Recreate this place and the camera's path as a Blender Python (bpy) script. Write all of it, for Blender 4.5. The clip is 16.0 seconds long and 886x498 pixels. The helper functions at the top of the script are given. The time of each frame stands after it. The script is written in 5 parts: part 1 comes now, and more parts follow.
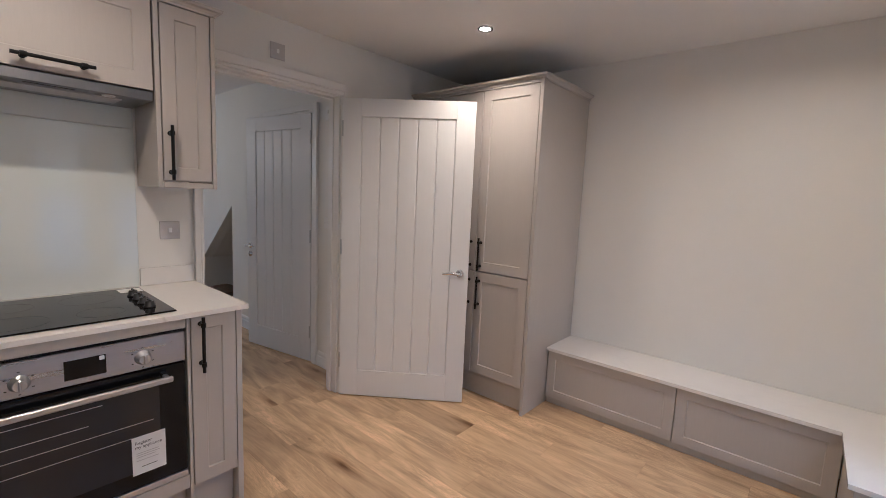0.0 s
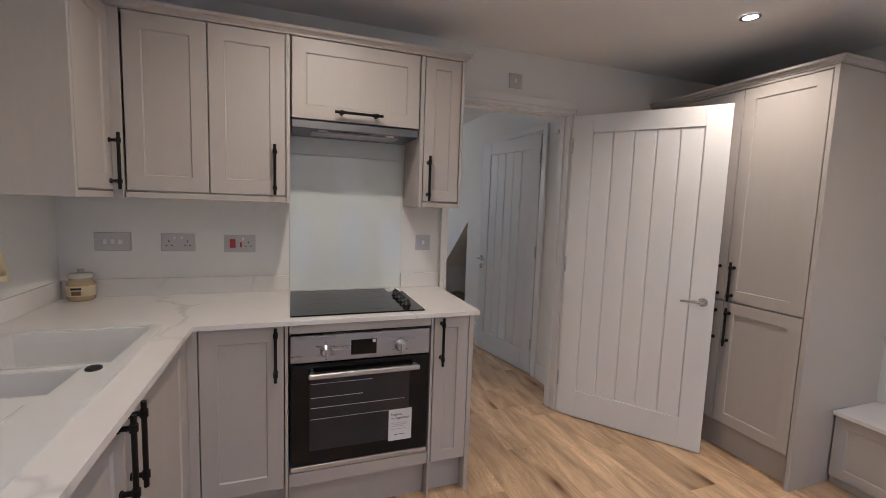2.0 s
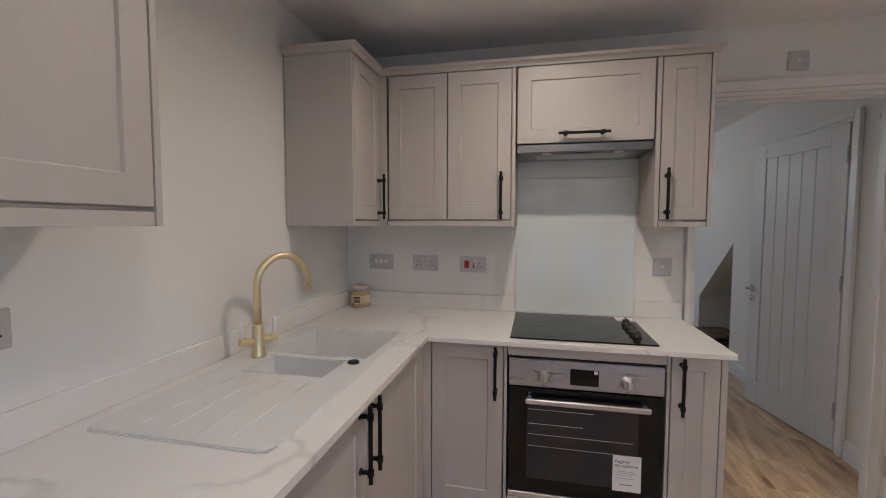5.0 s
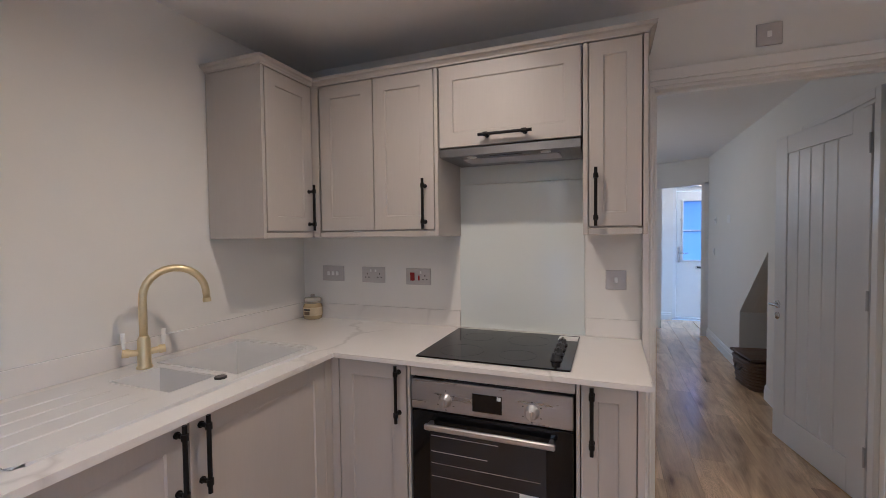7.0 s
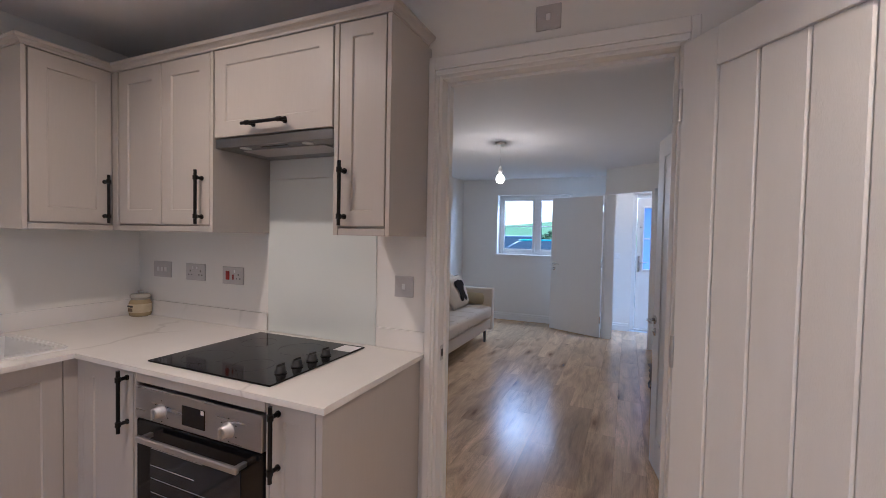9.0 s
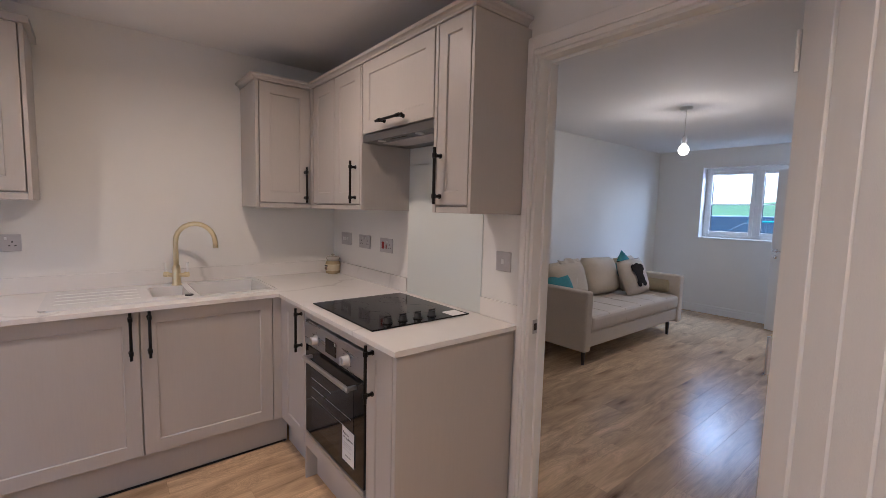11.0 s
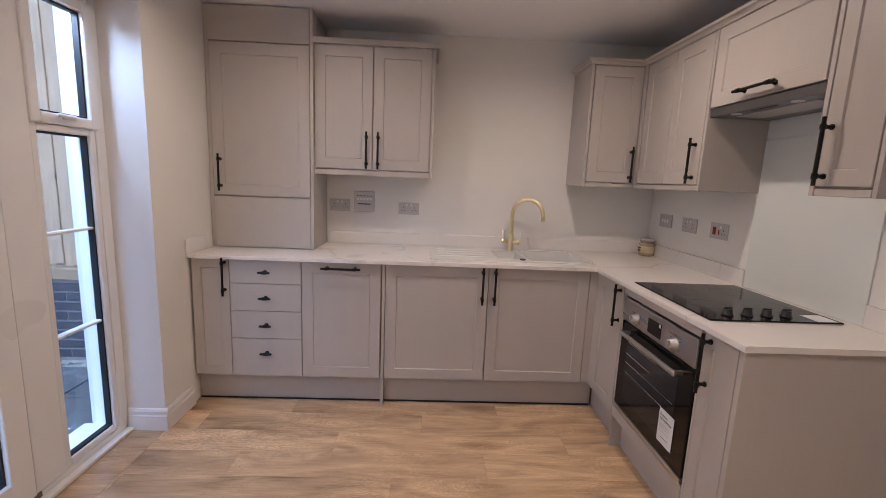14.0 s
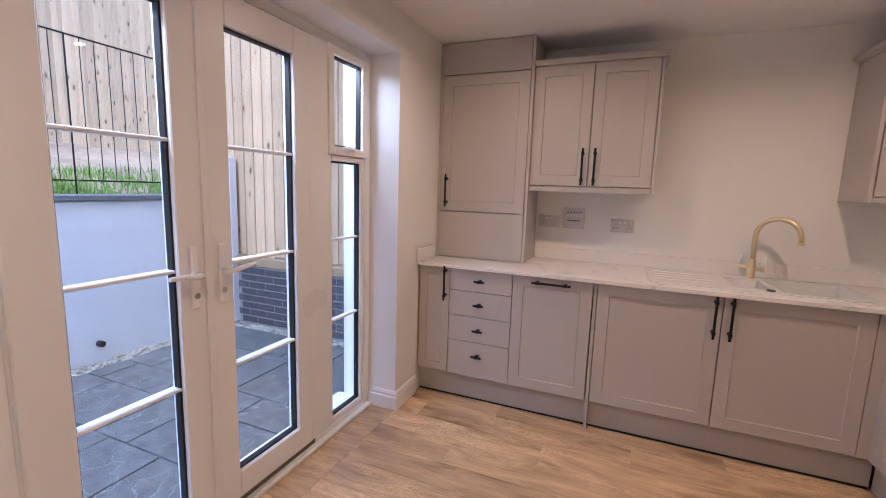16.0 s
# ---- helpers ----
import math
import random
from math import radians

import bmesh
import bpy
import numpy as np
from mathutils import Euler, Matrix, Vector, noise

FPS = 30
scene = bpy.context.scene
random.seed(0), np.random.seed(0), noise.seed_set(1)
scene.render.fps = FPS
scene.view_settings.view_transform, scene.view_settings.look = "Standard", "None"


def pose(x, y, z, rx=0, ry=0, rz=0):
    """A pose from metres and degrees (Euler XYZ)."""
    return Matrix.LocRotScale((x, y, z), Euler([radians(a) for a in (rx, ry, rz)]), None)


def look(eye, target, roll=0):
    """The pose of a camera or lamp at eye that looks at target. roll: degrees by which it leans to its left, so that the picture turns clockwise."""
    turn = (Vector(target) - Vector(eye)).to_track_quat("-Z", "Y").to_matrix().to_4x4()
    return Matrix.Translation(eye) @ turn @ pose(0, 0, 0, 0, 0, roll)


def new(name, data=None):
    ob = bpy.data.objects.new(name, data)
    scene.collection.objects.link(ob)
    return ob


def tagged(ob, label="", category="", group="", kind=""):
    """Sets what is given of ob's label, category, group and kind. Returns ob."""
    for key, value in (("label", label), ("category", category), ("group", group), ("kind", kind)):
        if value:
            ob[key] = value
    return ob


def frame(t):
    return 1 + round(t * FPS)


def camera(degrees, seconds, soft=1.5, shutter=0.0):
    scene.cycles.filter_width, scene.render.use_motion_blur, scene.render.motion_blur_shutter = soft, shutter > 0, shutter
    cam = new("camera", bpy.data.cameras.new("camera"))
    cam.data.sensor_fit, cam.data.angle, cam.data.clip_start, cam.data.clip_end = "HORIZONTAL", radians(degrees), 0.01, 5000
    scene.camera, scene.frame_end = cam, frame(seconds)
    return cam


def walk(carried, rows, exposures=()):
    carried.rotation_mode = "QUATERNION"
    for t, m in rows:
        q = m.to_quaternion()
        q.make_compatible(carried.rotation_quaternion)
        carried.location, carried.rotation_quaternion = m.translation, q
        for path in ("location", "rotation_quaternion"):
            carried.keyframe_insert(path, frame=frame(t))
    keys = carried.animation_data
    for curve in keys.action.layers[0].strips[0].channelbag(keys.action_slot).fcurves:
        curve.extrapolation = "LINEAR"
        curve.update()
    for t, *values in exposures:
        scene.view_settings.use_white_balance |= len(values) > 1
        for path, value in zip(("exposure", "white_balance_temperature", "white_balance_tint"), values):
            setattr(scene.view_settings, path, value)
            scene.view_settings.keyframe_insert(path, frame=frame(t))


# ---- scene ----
cam = camera(92.2, 16.0, soft=0.6)
PATH = [
    (0, (0.138, 0.177, 1.391), (-1.164, 1.677, 1.151), 2.5),
    (0.5, (0.107, 0.156, 1.376), (-1.345, 1.514, 1.159), 2.5),
    (1, (0.137, 0.15, 1.396), (-1.485, 1.299, 1.172), 2.2),
    (1.5, (0.146, 0.158, 1.395), (-1.627, 1.058, 1.178), 1.8),
    (2, (0.157, 0.136, 1.396), (-1.716, 0.808, 1.192), 2.0),
    (2.5, (0.153, 0.093, 1.403), (-1.781, 0.56, 1.206), 1.9),
    (3, (0.157, 0.082, 1.416), (-1.817, 0.34, 1.222), 1.5),
    (3.5, (0.156, 0.079, 1.411), (-1.834, 0.167, 1.23), 1.5),
    (4, (0.169, 0.126, 1.406), (-1.822, 0.033, 1.239), 1.1),
    (6.5, (-0.076, 0.606, 1.391), (-1.946, -0.1, 1.321), -0.6),
    (7, (-0.175, 0.845, 1.39), (-2.037, 0.118, 1.321), -0.7),
    (7.5, (-0.326, 1.045, 1.377), (-2.184, 0.309, 1.319), -0.9),
    (8, (-0.478, 1.247, 1.384), (-2.339, 0.514, 1.332), -0.8),
    (8.5, (-0.604, 1.499, 1.386), (-2.466, 0.769, 1.333), 0.4),
    (11, (-0.862, 2.159, 1.394), (-2.12, 0.615, 1.211), 1.5),
    (11.5, (-0.807, 2.179, 1.387), (-1.766, 0.439, 1.156), 1.5),
    (12, (-0.754, 2.185, 1.39), (-1.444, 0.329, 1.114), 1.5),
    (12.5, (-0.716, 2.187, 1.382), (-1.212, 0.272, 1.086), 2.0),
    (13, (-0.692, 2.195, 1.381), (-1.024, 0.247, 1.073), 2.3),
    (13.5, (-0.658, 2.2, 1.382), (-0.877, 0.237, 1.068), 2.5),
    (14, (-0.624, 2.205, 1.383), (-0.703, 0.232, 1.064), 2.4),
    (14.5, (-0.591, 2.199, 1.383), (-0.502, 0.226, 1.066), 2.5),
    (15, (-0.562, 2.227, 1.381), (-0.254, 0.275, 1.071), 1.9),
    (15.5, (-0.515, 2.238, 1.388), (0.026, 0.337, 1.083), 2.1),
    (16, (-0.484, 2.269, 1.387), (0.277, 0.441, 1.106), 1.8),
]
walk(cam, [(t, look(eye, target, roll)) for t, eye, target, roll in PATH], [(0.0, 2.36, 4960, 11), (2.0, 2.30, 4880, 9), (4.0, 2.24, 4860, 7), (8.5, 2.32, 4960, 14), (11.0, 2.32, 5120, 16), (12.0, 2.32, 5330, 13), (12.7, 2.32, 5440, 14), (13.5, 2.34, 5080, 16), (14.5, 2.36, 5440, 19), (16.0, 2.38, 5620, 24)])

# ---------- world, sun, lights ----------
world = bpy.data.worlds.new("world")
scene.world = world
world.use_nodes = True
wn = world.node_tree
sky = wn.nodes.new("ShaderNodeTexSky")
sky.sky_type = "NISHITA"
sky.sun_disc = False
sky.sun_elevation = radians(55)
sky.sun_rotation = radians(-24)
wn.nodes["Background"].inputs["Strength"].default_value = 0.13
wn.links.new(sky.outputs["Color"], wn.nodes["Background"].inputs["Color"])

sun_data = bpy.data.lights.new("sun", "SUN")
sun_data.energy, sun_data.angle, sun_data.color = 1.05, radians(75), (0.54, 0.76, 1.0)
sun = new("sun", sun_data)
sun.matrix_world = look((-1.8, 4, 7.5), (0, 0, 0))

WARM = (1.0, 0.72, 0.46)
# the pair at x = 0 is assumed, completing a grid out of view
DOWNLIGHTS = [(-1.39, 2.22), (-1.33, 0.30), (0.0, 2.22), (0.0, 0.30)]
H = 2.35
for lx, ly in DOWNLIGHTS:
    beam, watts = (120, 1.15) if ly > 2 and lx < -1 else (160, 1.75 if ly > 2 else 1.62 if lx < -1 else 1.3)
    data = bpy.data.lights.new("downlight_lamp", "AREA")
    data.shape, data.size, data.energy, data.color, data.spread = "DISK", 0.06, watts, WARM, radians(beam)
    lamp = new("downlight_lamp", data)
    lamp.matrix_world = look((lx, ly, H - 0.012), (lx, ly, 0))
BULB = (-4.954, 0.497, 2.04)
bulb_data = bpy.data.lights.new("pendant_lamp", "POINT")
bulb_data.energy, bulb_data.color, bulb_data.shadow_soft_size = 4.4, (1.0, 0.80, 0.58), 0.04
bulb_lamp = new("pendant_lamp", bulb_data)
bulb_lamp.location = (BULB[0], BULB[1], BULB[2] - 0.10)
lobby_data = bpy.data.lights.new("lobby_lamp", "POINT")
lobby_data.energy, lobby_data.color, lobby_data.shadow_soft_size = 1.5, (1.0, 0.80, 0.58), 0.04
lobby_lamp = new("lobby_lamp", lobby_data)
lobby_lamp.location = (-7.22, 2.35, 2.22)
# added strip lamp at the window head, standing in for sky light
win_data = bpy.data.lights.new("window_sky_fill", "AREA")
win_data.shape, win_data.size, win_data.size_y, win_data.energy, win_data.color = "RECTANGLE", 1.12, 0.10, 5.5, (0.74, 0.87, 1.0)
win_lamp = new("window_sky_fill", win_data)
win_lamp.matrix_world = look((-7.97, 0.285, 2.02), (-6.6, 0.285, 1.19))
# added strip lamp outside the french door head, boosts the daylight indoors
garden_data = bpy.data.lights.new("garden_sky_fill", "AREA")
garden_data.shape, garden_data.size, garden_data.size_y, garden_data.energy, garden_data.color = "RECTANGLE", 2.0, 0.08, 6.5, (0.72, 0.86, 1.0)
garden_fill_lamp = new("garden_sky_fill", garden_data)
garden_fill_lamp.matrix_world = look((1.055, 1.168, 2.075), (0.0, 1.168, 1.10))


# ---------- materials ----------
def mat(name, color, rough=0.5, metal=0.0, bump=0.0, scale=30.0, vary=0.05, stretch=(1, 1, 1), spec=0.5, fine=300.0, coat=0.0):
    """A painted or plain surface: mottled colour at two scales, roughness variation and a fine bump."""
    m = bpy.data.materials.new(name)
    m.use_nodes = True
    n, l = m.node_tree.nodes, m.node_tree.links
    b = n["Principled BSDF"]
    tc = n.new("ShaderNodeTexCoord")
    mp = n.new("ShaderNodeMapping")
    mp.inputs["Scale"].default_value = stretch
    l.new(tc.outputs["Object"], mp.inputs["Vector"])
    big = n.new("ShaderNodeTexNoise")
    big.inputs["Scale"].default_value = scale * 0.08
    big.inputs["Detail"].default_value = 3
    l.new(mp.outputs[0], big.inputs["Vector"])
    small = n.new("ShaderNodeTexNoise")
    small.inputs["Scale"].default_value = scale
    small.inputs["Detail"].default_value = 5
    l.new(mp.outputs[0], small.inputs["Vector"])
    add = n.new("ShaderNodeMath")
    add.operation = "ADD"
    l.new(big.outputs["Fac"], add.inputs[0])
    l.new(small.outputs["Fac"], add.inputs[1])
    mr = n.new("ShaderNodeMapRange")
    mr.inputs["From Min"].default_value, mr.inputs["From Max"].default_value = 0.6, 1.4
    mr.inputs["To Min"].default_value, mr.inputs["To Max"].default_value = 1 - vary, 1 + vary
    l.new(add.outputs[0], mr.inputs["Value"])
    mul = n.new("ShaderNodeVectorMath")
    mul.operation = "SCALE"
    mul.inputs[0].default_value = color[:3]
    l.new(mr.outputs[0], mul.inputs["Scale"])
    l.new(mul.outputs[0], b.inputs["Base Color"])
    rr = n.new("ShaderNodeMapRange")
    rr.inputs["From Min"].default_value, rr.inputs["From Max"].default_value = 0.3, 0.7
    rr.inputs["To Min"].default_value, rr.inputs["To Max"].default_value = rough * 0.85, min(1, rough * 1.15)
    l.new(big.outputs["Fac"], rr.inputs["Value"])
    l.new(rr.outputs[0], b.inputs["Roughness"])
    b.inputs["Metallic"].default_value = metal
    b.inputs["Specular IOR Level"].default_value = spec
    b.inputs["Coat Weight"].default_value = coat
    if bump:
        fn = n.new("ShaderNodeTexNoise")
        fn.inputs["Scale"].default_value = fine
        fn.inputs["Detail"].default_value = 4
        l.new(mp.outputs[0], fn.inputs["Vector"])
        bp = n.new("ShaderNodeBump")
        bp.inputs["Strength"].default_value = bump
        bp.inputs["Distance"].default_value = 0.002
        l.new(fn.outputs["Fac"], bp.inputs["Height"])
        l.new(bp.outputs[0], b.inputs["Normal"])
    return m


def ramp(n, stops):
    r = n.new("ShaderNodeValToRGB")
    while len(r.color_ramp.elements) < len(stops):
        r.color_ramp.elements.new(0.5)
    for e, (p, c) in zip(r.color_ramp.elements, stops):
        e.position, e.color = p, (*c, 1)
    return r


def oak_material(name, tint):
    """Oak-look vinyl plank: each plank has its own tone and offset; long grain, cathedral bands and dark knots."""
    m = bpy.data.materials.new(name)
    m.use_nodes = True
    n, l = m.node_tree.nodes, m.node_tree.links
    b = n["Principled BSDF"]
    info = n.new("ShaderNodeObjectInfo")
    tc = n.new("ShaderNodeTexCoord")
    off = n.new("ShaderNodeVectorMath")
    off.operation = "SCALE"
    off.inputs[0].default_value = (37.0, 91.0, 13.0)
    l.new(info.outputs["Random"], off.inputs["Scale"])
    pos = n.new("ShaderNodeVectorMath")
    l.new(tc.outputs["Object"], pos.inputs[0])
    l.new(off.outputs[0], pos.inputs[1])

    def noise_at(sc, stretch, detail=4, rough=0.5, dist=0.0):
        mp = n.new("ShaderNodeMapping")
        mp.inputs["Scale"].default_value = stretch
        l.new(pos.outputs[0], mp.inputs["Vector"])
        t = n.new("ShaderNodeTexNoise")
        t.inputs["Scale"].default_value, t.inputs["Detail"].default_value = sc, detail
        t.inputs["Roughness"].default_value, t.inputs["Distortion"].default_value = rough, dist
        l.new(mp.outputs[0], t.inputs["Vector"])
        return t

    bands = noise_at(2.6, (0.7, 3.4, 1), 4, 0.55, 1.6)
    grain = noise_at(11.0, (0.45, 11.0, 1), 8, 0.72, 0.6)
    patch = noise_at(1.7, (0.9, 1.6, 1), 2)
    rb = ramp(n, [(0.33, tuple(c * 0.57 for c in tint)), (0.44, tuple(c * 0.84 for c in tint)), (0.52, tint), (0.65, tuple(min(1, c * 1.24) for c in tint))])
    mix = n.new("ShaderNodeMath")
    mix.operation = "MULTIPLY_ADD"
    l.new(grain.outputs["Fac"], mix.inputs[0])
    mix.inputs[1].default_value = 0.38
    half = n.new("ShaderNodeMath")
    half.operation = "MULTIPLY"
    half.inputs[1].default_value = 0.62
    l.new(bands.outputs["Fac"], half.inputs[0])
    l.new(half.outputs[0], mix.inputs[2])
    l.new(mix.outputs[0], rb.inputs["Fac"])
    knots = n.new("ShaderNodeTexVoronoi")
    kmap = n.new("ShaderNodeMapping")
    kmap.inputs["Scale"].default_value = (1.3, 5.2, 1)
    kw = n.new("ShaderNodeVectorMath")
    kw.operation = "MULTIPLY_ADD"
    l.new(grain.outputs["Color"], kw.inputs[0])
    kw.inputs[1].default_value = (0.10, 0.05, 0)
    l.new(pos.outputs[0], kw.inputs[2])
    l.new(kw.outputs[0], kmap.inputs["Vector"])
    l.new(kmap.outputs[0], knots.inputs["Vector"])
    knots.inputs["Scale"].default_value = 1.0
    rk = ramp(n, [(0.02, (0.24, 0.18, 0.14)), (0.11, (0.66, 0.61, 0.58)), (0.27, (1, 1, 1))])
    l.new(knots.outputs["Distance"], rk.inputs["Fac"])
    tone = n.new("ShaderNodeMapRange")
    tone.inputs["To Min"].default_value, tone.inputs["To Max"].default_value = 0.82, 1.14
    l.new(info.outputs["Random"], tone.inputs["Value"])
    tone2 = n.new("ShaderNodeMapRange")
    tone2.inputs["From Min"].default_value, tone2.inputs["From Max"].default_value = 0.3, 0.7
    tone2.inputs["To Min"].default_value, tone2.inputs["To Max"].default_value = 0.90, 1.10
    l.new(patch.outputs["Fac"], tone2.inputs["Value"])
    tm = n.new("ShaderNodeMath")
    tm.operation = "MULTIPLY"
    l.new(tone.outputs[0], tm.inputs[0])
    l.new(tone2.outputs[0], tm.inputs[1])
    m1 = n.new("ShaderNodeVectorMath")
    m1.operation = "MULTIPLY"
    l.new(rb.outputs["Color"], m1.inputs[0])
    l.new(rk.outputs["Color"], m1.inputs[1])
    # cathedral figure: fine lines that follow the slow bands, broken up by a gate
    freq = n.new("ShaderNodeMath")
    freq.operation = "MULTIPLY"
    freq.inputs[1].default_value = 170.0
    l.new(bands.outputs["Fac"], freq.inputs[0])
    wave = n.new("ShaderNodeMath")
    wave.operation = "SINE"
    l.new(freq.outputs[0], wave.inputs[0])
    gate = n.new("ShaderNodeMapRange")
    gate.inputs["From Min"].default_value, gate.inputs["From Max"].default_value = 0.46, 0.62
    gate.inputs["To Min"].default_value, gate.inputs["To Max"].default_value = 0.02, 0.16
    l.new(patch.outputs["Fac"], gate.inputs["Value"])
    fig = n.new("ShaderNodeMath")
    fig.operation = "MULTIPLY_ADD"
    l.new(wave.outputs[0], fig.inputs[0])
    l.new(gate.outputs[0], fig.inputs[1])
    fig.inputs[2].default_value = 1.0
    tm2 = n.new("ShaderNodeMath")
    tm2.operation = "MULTIPLY"
    l.new(tm.outputs[0], tm2.inputs[0])
    l.new(fig.outputs[0], tm2.inputs[1])
    m2 = n.new("ShaderNodeVectorMath")
    m2.operation = "SCALE"
    l.new(m1.outputs[0], m2.inputs[0])
    l.new(tm2.outputs[0], m2.inputs["Scale"])
    l.new(m2.outputs[0], b.inputs["Base Color"])
    rr = n.new("ShaderNodeMapRange")
    rr.inputs["To Min"].default_value, rr.inputs["To Max"].default_value = 0.16, 0.29
    l.new(grain.outputs["Fac"], rr.inputs["Value"])
    l.new(rr.outputs[0], b.inputs["Roughness"])
    bp = n.new("ShaderNodeBump")
    bp.inputs["Strength"].default_value, bp.inputs["Distance"].default_value = 0.15, 0.001
    l.new(grain.outputs["Fac"], bp.inputs["Height"])
    l.new(bp.outputs[0], b.inputs["Normal"])
    return m


def marble_material(name, vein=0.36):
    """White quartz with sparse soft grey veins."""
    m = mat(name, (0.81, 0.785, 0.755), 0.22, vary=0.02, scale=12)
    n, l = m.node_tree.nodes, m.node_tree.links
    b = n["Principled BSDF"]
    tc = n.new("ShaderNodeTexCoord")
    warp = n.new("ShaderNodeTexNoise")
    warp.inputs["Scale"].default_value, warp.inputs["Detail"].default_value = 1.6, 5
    l.new(tc.outputs["Object"], warp.inputs["Vector"])
    add = n.new("ShaderNodeVectorMath")
    add.operation = "MULTIPLY_ADD"
    l.new(warp.outputs["Color"], add.inputs[0])
    add.inputs[1].default_value = (0.9, 0.9, 0.9)
    l.new(tc.outputs["Object"], add.inputs[2])
    vor = n.new("ShaderNodeTexVoronoi")
    vor.feature = "DISTANCE_TO_EDGE"
    vor.inputs["Scale"].default_value = 1.15
    l.new(add.outputs[0], vor.inputs["Vector"])
    gate = n.new("ShaderNodeTexNoise")
    gate.inputs["Scale"].default_value = 2.3
    l.new(tc.outputs["Object"], gate.inputs["Vector"])
    gr = ramp(n, [(0.42, (0, 0, 0)), (0.56, (1, 1, 1))])
    l.new(gate.outputs["Fac"], gr.inputs["Fac"])
    vr = ramp(n, [(0.0, (1, 1, 1)), (0.025, (0, 0, 0))])
    l.new(vor.outputs["Distance"], vr.inputs["Fac"])
    mul = n.new("ShaderNodeMath")
    mul.operation = "MULTIPLY"
    l.new(gr.outputs["Color"], mul.inputs[0])
    l.new(vr.outputs["Color"], mul.inputs[1])
    half = n.new("ShaderNodeMath")
    half.operation = "MULTIPLY"
    half.inputs[1].default_value = vein
    l.new(mul.outputs[0], half.inputs[0])
    mx = n.new("ShaderNodeMix")
    mx.data_type = "RGBA"
    l.new(half.outputs[0], mx.inputs["Factor"])
    old = b.inputs["Base Color"].links[0].from_socket
    l.new(old, mx.inputs["A"])
    mx.inputs["B"].default_value = (0.42, 0.40, 0.38, 1)
    l.new(mx.outputs["Result"], b.inputs["Base Color"])
    return m


def glass_material(name, tint=(0.97, 0.98, 0.98), rough=0.0):
    m = bpy.data.materials.new(name)
    m.use_nodes = True
    n, l = m.node_tree.nodes, m.node_tree.links
    n.remove(n["Principled BSDF"])
    tr = n.new("ShaderNodeBsdfTransparent")
    tr.inputs["Color"].default_value = (*tint, 1)
    gl = n.new("ShaderNodeBsdfGlossy")
    gl.inputs["Roughness"].default_value = rough
    lw = n.new("ShaderNodeLayerWeight")
    lw.inputs["Blend"].default_value = 0.5
    pw = n.new("ShaderNodeMath")
    pw.operation = "POWER"
    pw.inputs[1].default_value = 5.0
    l.new(lw.outputs["Facing"], pw.inputs[0])
    fr = n.new("ShaderNodeMapRange")
    fr.inputs["To Min"].default_value, fr.inputs["To Max"].default_value = 0.04, 0.85
    l.new(pw.outputs[0], fr.inputs["Value"])
    mx = n.new("ShaderNodeMixShader")
    l.new(fr.outputs[0], mx.inputs["Fac"])
    l.new(tr.outputs[0], mx.inputs[1])
    l.new(gl.outputs[0], mx.inputs[2])
    l.new(mx.outputs[0], n["Material Output"].inputs["Surface"])
    return m


def frosted_material(name, color):
    """Obscured glass: light comes through scattered, with a soft sheen."""
    m = bpy.data.materials.new(name)
    m.use_nodes = True
    n, l = m.node_tree.nodes, m.node_tree.links
    n.remove(n["Principled BSDF"])
    tr = n.new("ShaderNodeBsdfTranslucent")
    tr.inputs["Color"].default_value = (*color, 1)
    gl = n.new("ShaderNodeBsdfGlossy")
    gl.inputs["Roughness"].default_value = 0.3
    mx = n.new("ShaderNodeMixShader")
    mx.inputs["Fac"].default_value = 0.06
    l.new(tr.outputs[0], mx.inputs[1])
    l.new(gl.outputs[0], mx.inputs[2])
    l.new(mx.outputs[0], n["Material Output"].inputs["Surface"])
    return m


def glow(name, color, strength):
    m = bpy.data.materials.new(name)
    m.use_nodes = True
    b = m.node_tree.nodes["Principled BSDF"]
    b.inputs["Base Color"].default_value = (0.9, 0.9, 0.9, 1)
    b.inputs["Emission Color"].default_value = (*color, 1)
    b.inputs["Emission Strength"].default_value = strength
    return m


WALL = mat("wall_paint", (0.80, 0.787, 0.752), 0.75, bump=0.12, scale=9, vary=0.012, fine=420)
CEIL = mat("ceiling_paint", (0.80, 0.79, 0.78), 0.85, bump=0.1, scale=9, vary=0.012, fine=420)
TRIM = mat("white_satinwood", (0.80, 0.79, 0.77), 0.35, bump=0.05, scale=14, vary=0.015, fine=160)
DOORW = mat("white_door_paint", (0.80, 0.80, 0.80), 0.40, bump=0.25, scale=14, vary=0.015, fine=120, stretch=(6, 6, 0.7))
CAB = mat("greige_cabinet", (0.49, 0.457, 0.424), 0.45, bump=0.08, scale=20, vary=0.03, fine=110, stretch=(7, 7, 0.55))
CABIN = mat("greige_carcass", (0.46, 0.43, 0.40), 0.5, bump=0.1, scale=20, vary=0.03, fine=200)
BLACK = mat("black_handle", (0.012, 0.011, 0.011), 0.42, metal=0.6, scale=60, vary=0.1, bump=0.05)
QUARTZ = marble_material("white_quartz")
PLAINQ = marble_material("plain_white_quartz", 0.05)
CERAMIC = mat("white_sink", (0.73, 0.725, 0.715), 0.25, scale=20, vary=0.015)
BRASS = mat("brushed_brass", (0.78, 0.67, 0.42), 0.36, metal=1.0, scale=60, vary=0.06)
